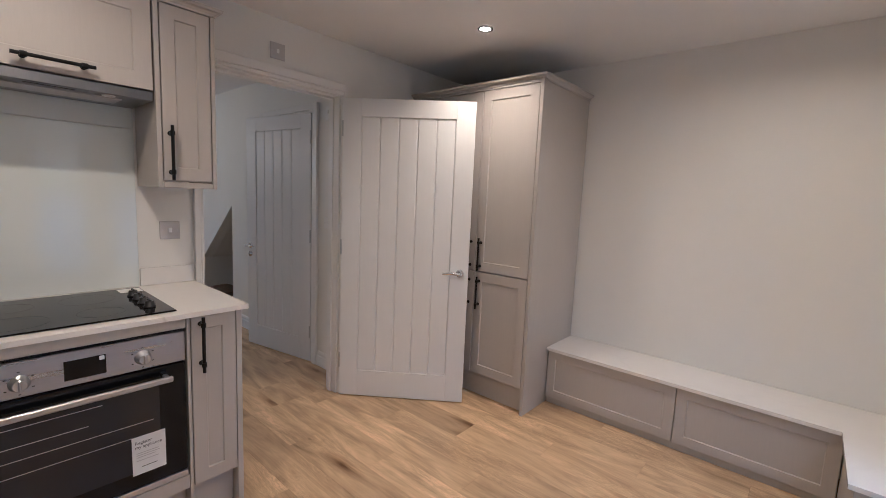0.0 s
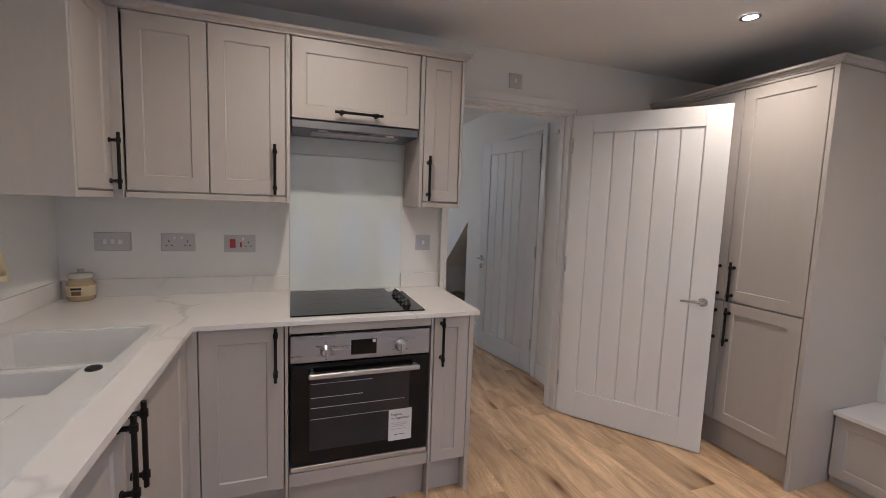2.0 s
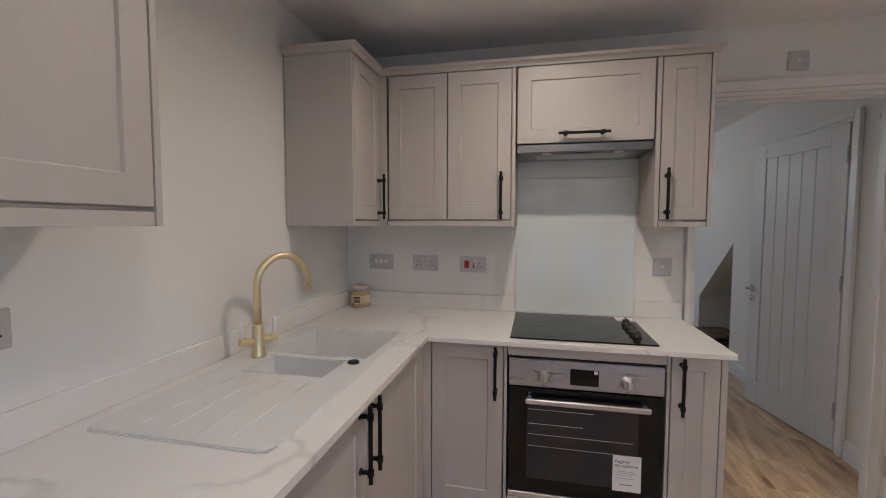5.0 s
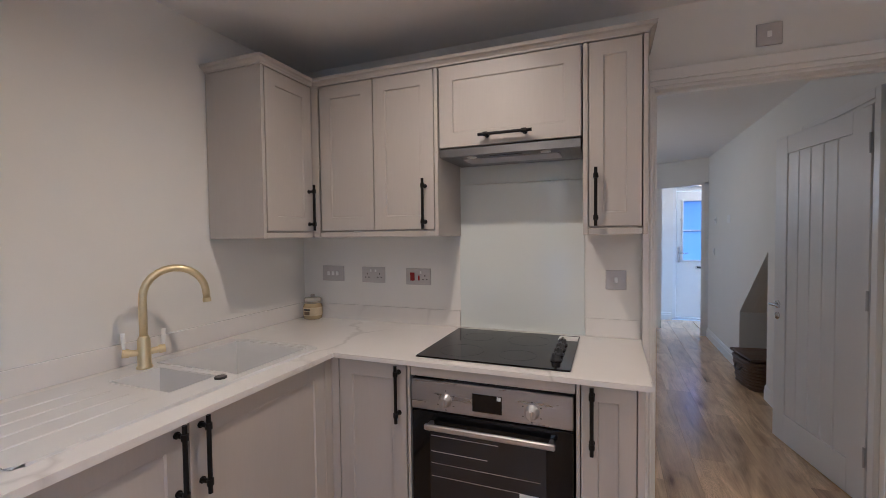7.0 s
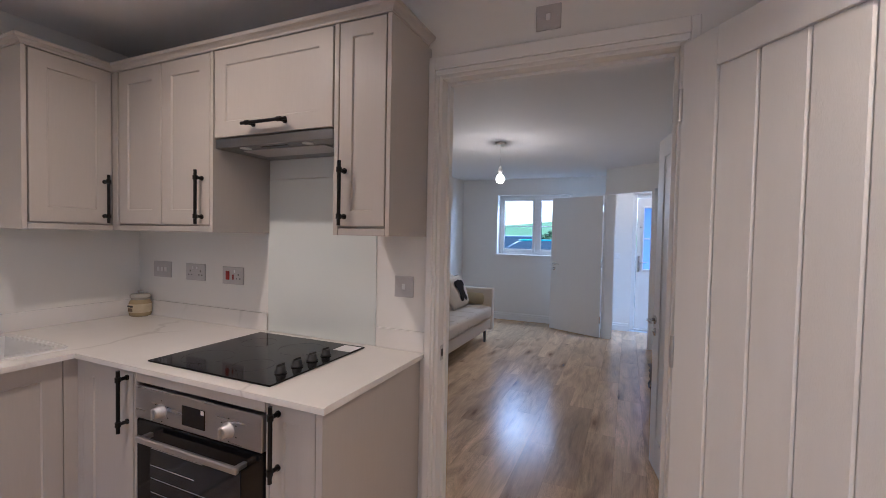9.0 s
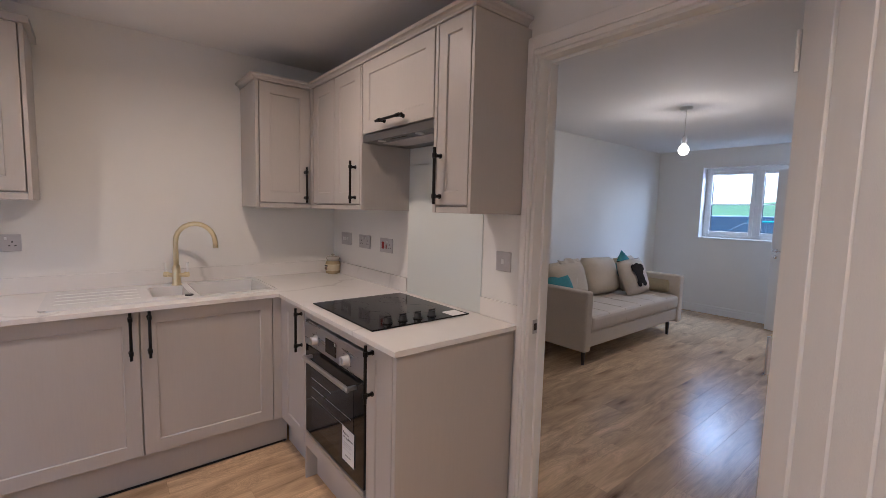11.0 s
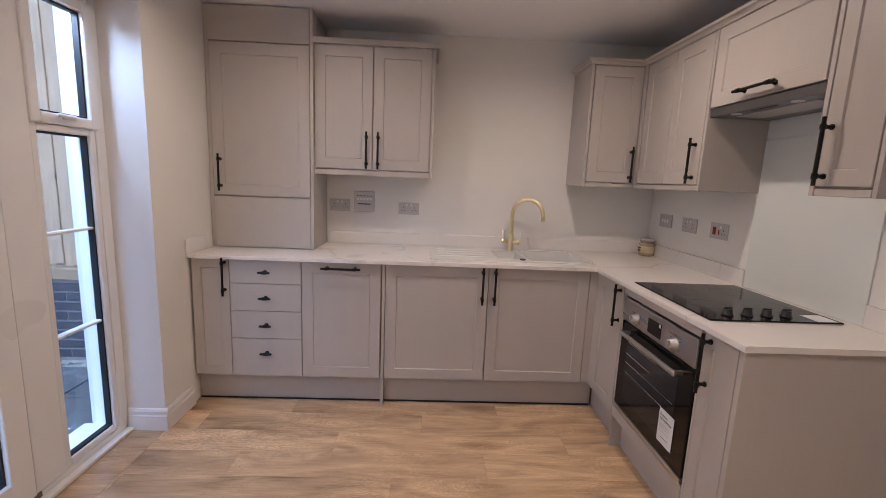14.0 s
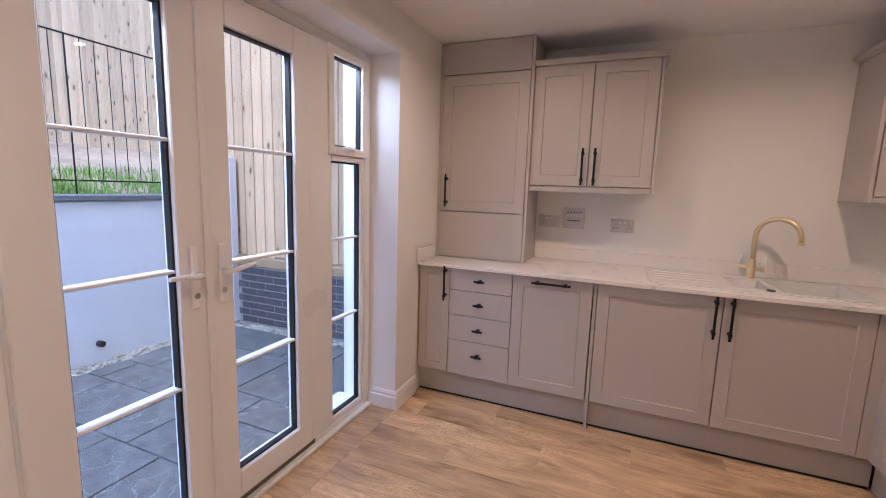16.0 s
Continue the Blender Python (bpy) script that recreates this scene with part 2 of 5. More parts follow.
STEEL = mat("brushed_steel", (0.58, 0.58, 0.59), 0.33, metal=1.0, scale=40, vary=0.05, stretch=(1, 1, 14), bump=0.05)
CHROME = mat("chrome", (0.72, 0.72, 0.73), 0.15, metal=1.0, scale=40, vary=0.03)
GLASSB = mat("black_glass", (0.005, 0.005, 0.006), 0.07, scale=20, vary=0.1, spec=0.3)
RING = mat("hob_ring", (0.010, 0.010, 0.011), 0.12, scale=20, vary=0.1, spec=0.3)
OVENSTEEL = mat("oven_steel", (0.48, 0.48, 0.50), 0.30, metal=1.0, scale=40, vary=0.06, stretch=(1, 1, 14), bump=0.05)
OVENWIN = mat("oven_window", (0.018, 0.021, 0.028), 0.08, scale=10, vary=0.15)
SPLASH = mat("glass_splashback", (0.76, 0.80, 0.78), 0.05, scale=6, vary=0.01, coat=1.0)
PVC = mat("white_upvc", (0.80, 0.80, 0.79), 0.32, scale=14, vary=0.012, bump=0.04)
# rubber gaskets, and the strips that draw shaded gaps as black
GASKET_GAP = mat("black_gasket_and_gap", (0.01, 0.01, 0.011), 0.6, scale=40, vary=0.1)
PLATE = mat("brushed_socket_plate", (0.54, 0.52, 0.52), 0.42, metal=0.3, scale=60, vary=0.05, stretch=(1, 1, 10))
WHITEP = mat("white_plastic", (0.80, 0.80, 0.79), 0.35, scale=20, vary=0.02)
DARKP = mat("dark_plastic", (0.02, 0.02, 0.022), 0.4, scale=30, vary=0.1)
REDP = mat("red_plastic", (0.30, 0.012, 0.012), 0.35, scale=30, vary=0.08)
PAPER = mat("white_card", (0.82, 0.82, 0.81), 0.6, scale=30, vary=0.02)
INK = mat("dark_ink", (0.02, 0.02, 0.022), 0.6, scale=30, vary=0.05)
OAK = oak_material("oak_plank", (0.60, 0.415, 0.24))
GAP = mat("dark_joint", (0.06, 0.045, 0.035), 0.8)
GLASS = glass_material("clear_glass")
FROST = frosted_material("frosted_glass", (0.36, 0.46, 0.66))


def fence_timber(name):
    """Sawn softwood boards: each board its own tone, weathered streaks and small dark knots."""
    m = mat(name, (0.56, 0.40, 0.245), 0.75, bump=0.3, scale=9, vary=0.22, fine=60, stretch=(5, 5, 0.5))
    n, l = m.node_tree.nodes, m.node_tree.links
    b = n["Principled BSDF"]
    info = n.new("ShaderNodeObjectInfo")
    tone = n.new("ShaderNodeMapRange")
    tone.inputs["To Min"].default_value, tone.inputs["To Max"].default_value = 0.84, 1.16
    l.new(info.outputs["Random"], tone.inputs["Value"])
    tc = n.new("ShaderNodeTexCoord")
    off = n.new("ShaderNodeVectorMath")
    off.operation = "SCALE"
    off.inputs[0].default_value = (17.0, 41.0, 73.0)
    l.new(info.outputs["Random"], off.inputs["Scale"])
    pos = n.new("ShaderNodeVectorMath")
    l.new(tc.outputs["Object"], pos.inputs[0])
    l.new(off.outputs[0], pos.inputs[1])
    mp = n.new("ShaderNodeMapping")
    mp.inputs["Scale"].default_value = (9, 1, 4.0)
    l.new(pos.outputs[0], mp.inputs["Vector"])
    v = n.new("ShaderNodeTexVoronoi")
    v.inputs["Scale"].default_value = 1.0
    l.new(mp.outputs[0], v.inputs["Vector"])
    rk = ramp(n, [(0.08, (0.25, 0.18, 0.14)), (0.2, (1, 1, 1))])
    l.new(v.outputs["Distance"], rk.inputs["Fac"])
    old = b.inputs["Base Color"].links[0].from_socket
    m1 = n.new("ShaderNodeVectorMath")
    m1.operation = "MULTIPLY"
    l.new(old, m1.inputs[0])
    l.new(rk.outputs["Color"], m1.inputs[1])
    m2 = n.new("ShaderNodeVectorMath")
    m2.operation = "SCALE"
    l.new(m1.outputs[0], m2.inputs[0])
    l.new(tone.outputs[0], m2.inputs["Scale"])
    l.new(m2.outputs[0], b.inputs["Base Color"])
    return m


# ---------- mesh helpers ----------
def link_mesh(name, bm, material, parent=None, label=""):
    me = bpy.data.meshes.new(name)
    bmesh.ops.recalc_face_normals(bm, faces=bm.faces)
    bm.to_mesh(me)
    bm.free()
    me.materials.append(material)
    ob = new(name, me)
    if parent is not None:
        ob.parent = parent
    if label:
        ob["label"] = label
    return ob


def part(name, bm, material, parent, label=""):
    """One mesh under a thing or a part; coordinates are the thing's own."""
    return link_mesh(name, bm, material, parent, label)


def thing(name, m, label, category, group=""):
    ob = new(name)
    ob.empty_display_size = 0.1
    ob.matrix_world = m
    return tagged(ob, label, category, group)


def structure(name, bm, material, label, category="", parent=None):
    ob = link_mesh(name, bm, material, parent)
    return tagged(ob, label, category or name.split("_")[0], kind="structure")


def box(bm, x0, x1, y0, y1, z0, z1, bevel=0.0, seg=1):
    vs = [bm.verts.new((x, y, z)) for x in (x0, x1) for y in (y0, y1) for z in (z0, z1)]
    fs = [bm.faces.new([vs[i] for i in f]) for f in ((0, 1, 3, 2), (4, 6, 7, 5), (0, 4, 5, 1), (2, 3, 7, 6), (0, 2, 6, 4), (1, 5, 7, 3))]
    if bevel:
        edges = list({e for f in fs for e in f.edges})
        bmesh.ops.bevel(bm, geom=edges, offset=bevel, segments=seg, affect="EDGES", profile=0.5)
    return bm


def boxm(*a, **k):
    return box(bmesh.new(), *a, **k)


AX = {"x": lambda u, v, w: (w, u, v), "y": lambda u, v, w: (u, w, v), "z": lambda u, v, w: (u, v, w)}


def prism(bm, pts, axis, w0, w1):
    """Extrudes a polygon (u, v) along an axis: x -> (y, z), y -> (x, z), z -> (x, y)."""
    at = AX[axis]
    a = [bm.verts.new(at(u, v, w0)) for u, v in pts]
    b = [bm.verts.new(at(u, v, w1)) for u, v in pts]
    bm.faces.new(a)
    bm.faces.new(b[::-1])
    for i in range(len(pts)):
        j = (i + 1) % len(pts)
        bm.faces.new((a[i], a[j], b[j], b[i]))
    return bm


def cells(us, vs, holes, axis, w0, w1):
    """A slab with rectangular holes (u0, u1, v0, v1), faces only where it meets air."""
    bm = bmesh.new()
    us = sorted(set(us) | {h[0] for h in holes if us[0] < h[0] < us[-1]} | {h[1] for h in holes if us[0] < h[1] < us[-1]})
    vs = sorted(set(vs) | {h[2] for h in holes if vs[0] < h[2] < vs[-1]} | {h[3] for h in holes if vs[0] < h[3] < vs[-1]})
    at = AX[axis]
    cache = {}

    def v(i, j, k):
        if (i, j, k) not in cache:
            cache[i, j, k] = bm.verts.new(at(us[i], vs[j], (w0, w1)[k]))
        return cache[i, j, k]

    def full(i, j):
        if not (0 <= i < len(us) - 1 and 0 <= j < len(vs) - 1):
            return False
        cu, cv = (us[i] + us[i + 1]) / 2, (vs[j] + vs[j + 1]) / 2
        return not any(h[0] < cu < h[1] and h[2] < cv < h[3] for h in holes)

    for i in range(len(us) - 1):
        for j in range(len(vs) - 1):
            if not full(i, j):
                continue
            for k in (0, 1):
                bm.faces.new([v(i, j, k), v(i + 1, j, k), v(i + 1, j + 1, k), v(i, j + 1, k)])
            for (di, dj), (p, q) in (((-1, 0), ((i, j), (i, j + 1))), ((1, 0), ((i + 1, j), (i + 1, j + 1))), ((0, -1), ((i, j), (i + 1, j))), ((0, 1), ((i, j + 1), (i + 1, j + 1)))):
                if not full(i + di, j + dj):
                    bm.faces.new([v(*p, 0), v(*q, 0), v(*q, 1), v(*p, 1)])
    return bm


def cyl(bm, p, q, r, r2=None, n=14, caps=True):
    p, q = Vector(p), Vector(q)
    d = q - p
    m = Matrix.Translation((p + q) / 2) @ d.to_track_quat("Z", "Y").to_matrix().to_4x4()
    bmesh.ops.create_cone(bm, cap_ends=caps, segments=n, radius1=r, radius2=r if r2 is None else r2, depth=d.length, matrix=m)
    return bm


def tube(bm, pts, r, n=12):
    """A round tube along a smooth line of points."""
    pts = [Vector(p) for p in pts]
    rings = []
    up = None
    for i, p in enumerate(pts):
        d = (pts[min(i + 1, len(pts) - 1)] - pts[max(i - 1, 0)]).normalized()
        up = d.orthogonal().normalized() if up is None else (up - d * up.dot(d)).normalized()
        side = d.cross(up)
        rr = r[i] if isinstance(r, (list, tuple)) else r
        rings.append([bm.verts.new(p + (up * math.cos(a) + side * math.sin(a)) * rr) for a in (2 * math.pi * k / n for k in range(n))])
    for a, b in zip(rings, rings[1:]):
        for k in range(n):
            f = bm.faces.new((a[k], a[(k + 1) % n], b[(k + 1) % n], b[k]))
            f.smooth = True
    bm.faces.new(rings[0][::-1])
    bm.faces.new(rings[-1])
    return bm


def lathe(bm, profile, at=(0, 0, 0), n=24):
    """Turns a profile of (radius, height) round the z axis."""
    rings = []
    for r, z in profile:
        rings.append([bm.verts.new((at[0] + r * math.cos(2 * math.pi * k / n), at[1] + r * math.sin(2 * math.pi * k / n), at[2] + z)) for k in range(n)])
    for a, b in zip(rings, rings[1:]):
        for k in range(n):
            f = bm.faces.new((a[k], a[(k + 1) % n], b[(k + 1) % n], b[k]))
            f.smooth = True
    bm.faces.new(rings[0][::-1])
    bm.faces.new(rings[-1])
    return bm


# ---------- the building ----------
XH, XR, Y0, Y1 = -2.262, 0.735, -0.87, 3.19
XHB = XH - 0.11
XF, YL, YS = -7.70, -0.95, 2.05
DJ0, DJ1, DTOP = 1.002, 1.884, 2.034          # kitchen doorway
FD0, FD1, FDT = 0.048, 2.288, 2.135           # french door opening
XO = 1.10                                     # outer face of the garden wall

structure("wall_hob", cells([Y0 - 0.1, Y1], [0, H], [(DJ0, DJ1, -1, DTOP)], "x", XHB, XH), WALL, "white painted plaster wall with the hall doorway", "wall")
structure("wall_sink", boxm(XH, XO, Y0 - 0.1, Y0, 0, H), WALL, "white painted plaster wall behind the sink run", "wall")
structure("wall_bench", boxm(XHB, XO, Y1, Y1 + 0.1, 0, H), WALL, "plain white painted plaster wall above the bench", "wall")
structure("wall_garden", cells([Y0, Y1], [0, H], [(FD0, FD1, -1, FDT)], "x", XR, XO), WALL, "white painted wall with deep french door reveal", "wall")
structure("ceiling_kitchen", boxm(XH, XR, Y0, Y1, H, H + 0.1), CEIL, "flat white painted plaster ceiling", "ceiling")
structure("ceiling_living", boxm(XF - 0.3, XHB, YL - 0.1, 3.2, H, H + 0.1), CEIL, "flat white painted plaster ceiling", "ceiling")

# living room and hall
WY0, WY1, WZ0, WZ1 = -0.325, 0.895, 1.10, 2.09
FY0, FY1, FZ1 = 1.77, 2.70, 2.08
structure("wall_front", cells([YL - 0.1, 3.2], [0, H], [(WY0, WY1, WZ0, WZ1), (FY0, FY1, -1, FZ1)], "x", XF - 0.3, XF), WALL, "white painted wall with window and front door", "wall")
structure("wall_party", boxm(XF, XHB, YL - 0.1, YL, 0, H), WALL, "white painted living room wall behind the sofa", "wall")
HX = -6.62                                     # end of the stair wall
HD0, HD1 = -3.640, -2.850                       # cupboard door opening
bm = cells([HX, -5.16], [0, H], [], "y", YS, YS + 0.1)
prism(bm, [(-5.16, 0.585), (-4.37, 1.215), (-4.37, H), (-5.16, H)], "y", YS, YS + 0.1)
m2 = cells([-4.37, XHB], [0, H], [(HD0, HD1, -1, 2.0)], "y", YS, YS + 0.1)
tmp = bpy.data.meshes.new("tmp")
m2.to_mesh(tmp)
m2.free()
bm.from_mesh(tmp)
structure("wall_stairs", bm, WALL, "white painted wall with sloping under-stair opening", "wall")
structure("wall_cupboard_back", boxm(HX, XHB, 3.1, 3.2, 0, H), WALL, "plain white wall behind the stairs", "wall")
bm = prism(bmesh.new(), [(-5.30, 0.47), (-4.20, 1.35), (-4.20, 1.45), (-5.30, 0.57)], "y", YS + 0.1, 3.1)
box(bm, -5.28, -5.16, YS + 0.1, 3.1, 0, 0.6)
structure("wall_stair_soffit", bm, WALL, "sloping underside of the staircase", "wall")
structure("wall_lobby_end", boxm(HX, HX + 0.1, YS + 0.1, 3.1, 0, H), WALL, "plain white wall of the entrance lobby", "wall")
structure("wall_lobby_side", boxm(XF, -7.03, 1.415, 1.50, 0, H), WALL, "short white partition beside the front door", "wall")
bm = bmesh.new()
prism(bm, [(-7.03, 1.415), (HX, YS), (HX, YS + 0.1), (-7.03, 1.50)], "z", 2.03, H)
structure("wall_lobby_header", bm, WALL, "white header above the splayed lobby doorway", "wall")

# floor: sub-base, planks come last
structure("floor", boxm(XF, XO, YL, 3.19, -0.12, -0.012), GAP, "dark sub-floor under the oak planks", "floor")


def skirting(name, pts, nrm, h=0.12, t=0.016):
    """A skirting board along a line of two points; nrm points into the room."""
    (x0, y0), (x1, y1) = pts
    d = Vector((x1 - x0, y1 - y0, 0))
    ln = d.length
    bm = prism(bmesh.new(), [(0, 0), (t, 0), (t, h - 0.040), (t * 0.72, h - 0.034), (t * 0.72, h - 0.016), (t * 0.40, h - 0.004), (0, h)], "x", 0, ln)
    ob = structure(name, bm, TRIM, "white painted skirting board along the wall", "skirting board")
    ex, ey = d.normalized(), Vector((nrm[0], nrm[1], 0))
    m = Matrix.Identity(4)
    m.col[0][:3], m.col[1][:3], m.col[2][:3], m.col[3][:3] = ex, ey, (0, 0, 1), (x0, y0, 0)
    ob.matrix_world = m
    return ob


skirting("baseboard", [(XR, -0.22), (XR, FD0)], (-1, 0))
skirting("baseboard", [(XR - 0.016, FD0), (0.925, FD0)], (0, 1))
skirting("baseboard", [(XR, FD1), (XR, 2.40)], (-1, 0))
skirting("baseboard", [(XF, YL), (XHB, YL)], (0, 1))
skirting("baseboard", [(XF, YL + 0.016), (XF, 1.415)], (1, 0))
skirting("baseboard", [(XF, 1.50), (XF, 1.755)], (1, 0))
skirting("baseboard", [(HX, YS), (-5.16, YS)], (0, -1))
skirting("baseboard", [(-4.37, YS), (HD0 - 0.07, YS)], (0, -1))
skirting("baseboard", [(HD1 + 0.07, YS), (XHB, YS)], (0, -1))
skirting("baseboard", [(XHB, YL), (XHB, DJ0 - 0.07)], (-1, 0))


def architrave(name, plane, nrm, a0, a1, top, axis, w=0.068, t=0.018, head=0.068):
    """Door casing with a stepped profile round an opening a0..a1 in a wall x = plane or y = plane."""
    bm = bmesh.new()
    lo, hi = sorted((plane, plane + nrm * t))
    lo2, hi2 = sorted((plane, plane + nrm * (t + 0.006)))

    def put(u0, u1, z0, z1, l, h):
        if axis == "x":
            box(bm, l, h, u0, u1, z0, z1, 0.003)
        else:
            box(bm, u0, u1, l, h, z0, z1, 0.003)
    for u0, u1, v0, v1 in ((a0 - w, a0 - w * 0.3, a0 - w * 0.3, a0), (a1 + w * 0.3, a1 + w, a1, a1 + w * 0.3)):
        put(u0, u1, 0, top + head, lo2, hi2)
        put(v0, v1, 0, top, lo, hi)
    put(a0 - w * 0.3, a1 + w * 0.3, top + head * 0.3, top + head, lo2, hi2)
    put(a0 - w * 0.3, a1 + w * 0.3, top, top + head * 0.3, lo, hi)
    return structure(name, bm, TRIM, "white painted moulded door architrave", "architrave")


def lining(name, axis, p0, p1, a0, a1, top, t=0.028):
    bm = bmesh.new()
    for u0, u1, z0, z1 in ((a0, a0 + t, 0, top), (a1 - t, a1, 0, top), (a0 + t, a1 - t, top - t, top)):
        if axis == "x":
            box(bm, p0, p1, u0, u1, z0, z1, 0.002)
        else:
            box(bm, u0, u1, p0, p1, z0, z1, 0.002)
    q0, q1 = p0 + (p1 - p0) * 0.25, p0 + (p1 - p0) * 0.55
    for u0, u1, z0, z1 in ((a0 + t, a0 + t + 0.012, 0, top - t), (a1 - t - 0.012, a1 - t, 0, top - t), (a0 + t + 0.012, a1 - t - 0.012, top - t - 0.012, top - t)):
        if axis == "x":
            box(bm, q0, q1, u0, u1, z0, z1, 0.001)
        else:
            box(bm, u0, u1, q0, q1, z0, z1, 0.001)
    return structure(name, bm, TRIM, "white painted door lining with stop", "door frame")


lining("trim_kitchen_door", "x", XHB - 0.002, XH + 0.002, DJ0, DJ1, DTOP)
architrave("trim_kitchen_side", XH + 0.003, 1, DJ0 + 0.016, DJ1 - 0.014, DTOP - 0.018, "x", 0.038, head=0.070)
architrave("trim_hall_side", XHB - 0.003, -1, DJ0 + 0.016, DJ1 - 0.014, DTOP - 0.018, "x", 0.038, head=0.070)
lining("trim_cupboard_door", "y", YS - 0.002, YS + 0.102, HD0, HD1, 2.0)
architrave("trim_cupboard", YS - 0.003, -1, HD0 + 0.005, HD1 - 0.005, 1.995, "y")
keep = thing("strike_plate", Matrix.Identity(4), "steel strike plate let into the white door lining", "strike plate")
part("plate", boxm(XH - 0.052, XH - 0.020, DJ0 + 0.0275, DJ0 + 0.0305, 0.878, 0.938, 0.0005), STEEL, keep)
part("recess", boxm(XH - 0.045, XH - 0.027, DJ0 + 0.0295, DJ0 + 0.0312, 0.893, 0.923), DARKP, keep)


# ---------- doors ----------
def lever(parent, x, z, y, out, way, turn=True):
    """Lever on a round rose with an escutcheon under it; out is the way off the leaf, way along it."""
    h = part("lever_handle", lathe_y(x, y, z, out, [(0.026, 0), (0.026, 0.007), (0.022, 0.010)]), CHROME, parent, "polished chrome lever handle")
    bm = bmesh.new()
    pts = [(x, y + out * s, z) for s in (0.008, 0.035, 0.046)] + [(x + way * d, y + out * 0.05, z + 0.004 * math.sin(d * 30)) for d in (0.02, 0.05, 0.08, 0.11)]
    tube(bm, pts, [0.010, 0.010, 0.010, 0.0095, 0.009, 0.008, 0.007])
    part("lever", bm, CHROME, h)
    if turn:
        part("escutcheon", lathe_y(x, y, z - 0.075, out, [(0.024, 0), (0.024, 0.006), (0.008, 0.008), (0.008, 0.013)]), CHROME, parent, "round chrome thumb-turn escutcheon")


def lathe_y(x, y, z, out, profile, n=20):
    bm = lathe(bmesh.new(), profile, n=n)
    bmesh.ops.transform(bm, matrix=Matrix.Translation((x, y, z)) @ Matrix.Rotation(radians(-90 if out > 0 else 90), 4, "X"), verts=bm.verts)
    return bm


def cottage_door(name, m, w, h, label, handle_left, both=True):
    """Boarded cottage door: stiles, rails and six recessed vertical boards. Local x along the leaf, y through it."""
    d = thing(name, m, label, "door")
    t, st, tr, br = 0.038, 0.122, 0.112, 0.182
    bm = bmesh.new()
    box(bm, 0, st, 0, t, 0, h, 0.002)
    box(bm, w - st, w, 0, t, 0, h, 0.002)
    box(bm, st, w - st, 0, t, h - tr, h, 0.002)
    box(bm, st, w - st, 0, t, 0, br, 0.002)
    part("leaf_frame", bm, DOORW, d)
    n = 5
    bw = (w - 2 * st) / n
    for i in range(n):
        part("board", boxm(st + i * bw + 0.0004, st + (i + 1) * bw - 0.0004, 0.006, t - 0.006, br - 0.002, h - tr + 0.002, 0.006), DOORW, d)
    hx = 0.045 if handle_left else w - 0.056
    way = 1 if handle_left else -1
    lever(d, hx, 0.892, 0, -1, way, not both)
    if both:
        lever(d, hx, 0.892, t, 1, way, False)
    for z in (0.2, 0.98, 1.75):
        hxx = w if handle_left else 0
        part("hinge", cyl(bmesh.new(), (hxx, -0.004, z), (hxx, -0.004, z + 0.1), 0.006, n=8), STEEL, d)
    return d


# kitchen door, swung back against the tall cupboard
cottage_door("door_kitchen", pose(-2.222, 1.860, 0.006, 0, 0, 37.6), 0.853, 1.990, "white boarded cottage door standing wide open", False)
# cupboard door in the hall, ajar
cottage_door("door_cupboard", pose(-3.645, 1.879, 0.008, 0, 0, 10.5), 0.796, 1.981, "white boarded cottage door standing slightly ajar", True, both=False)
# plain lobby door folded back into the living room
lob = thing("door_lobby", pose(-7.015, 1.392, 0.008, 0, 0, 245), "plain flush white door standing open beside the lobby", "door")
part("leaf", boxm(0, 0.82, -0.019, 0.019, 0, 1.981, 0.002), DOORW, lob)
lever(lob, 0.76, 0.99, 0.019, 1, -1)
for z in (0.2, 0.98, 1.75):
    part("hinge", cyl(bmesh.new(), (-0.004, 0.024, z), (-0.004, 0.024, z + 0.1), 0.009, n=8), CHROME, lob)
jd = Vector((HX + 7.03, YS - 1.415)).normalized()
bm = bmesh.new()
jambs = [(Vector((-7.03, 1.415)) + jd * a, Vector((-7.03, 1.415)) + jd * b) for a, b in ((0.0, 0.035), (0.68, 0.715))]
for p, q in jambs:
    prism(bm, [(p.x, p.y - 0.012), (q.x, q.y - 0.012), (q.x, q.y + 0.10), (p.x, p.y + 0.10)], "z", 0.0, 2.03)
p, q = jambs[0][0], jambs[1][1]
prism(bm, [(p.x, p.y - 0.012), (q.x, q.y - 0.012), (q.x, q.y + 0.10), (p.x, p.y + 0.10)], "z", 2.000, 2.029)
structure("trim_lobby_door", bm, TRIM, "white painted lining of the splayed lobby doorway", "door frame")

# front door
fd = thing("door_front", pose(XF - 0.10, FY0, 0, 0, 0, 0), "white composite front door with a frosted glass panel", "door")
bm = bmesh.new()
w = FY1 - FY0
box(bm, -0.07, 0.0, 0, 0.06, 0, FZ1, 0.004)
box(bm, -0.07, 0.0, w - 0.06, w, 0, FZ1, 0.004)
box(bm, -0.07, 0.0, 0.06, w - 0.06, FZ1 - 0.06, FZ1, 0.004)
box(bm, -0.07, 0.02, 0.06, w - 0.06, 0, 0.03, 0.004)
part("door_frame", bm, PVC, fd)
leafb = cells([0.066, w - 0.066], [0.034, FZ1 - 0.066], [(0.16, w - 0.16, 0.94, 1.86)], "x", -0.055, -0.012)
part("leaf", leafb, PVC, fd)
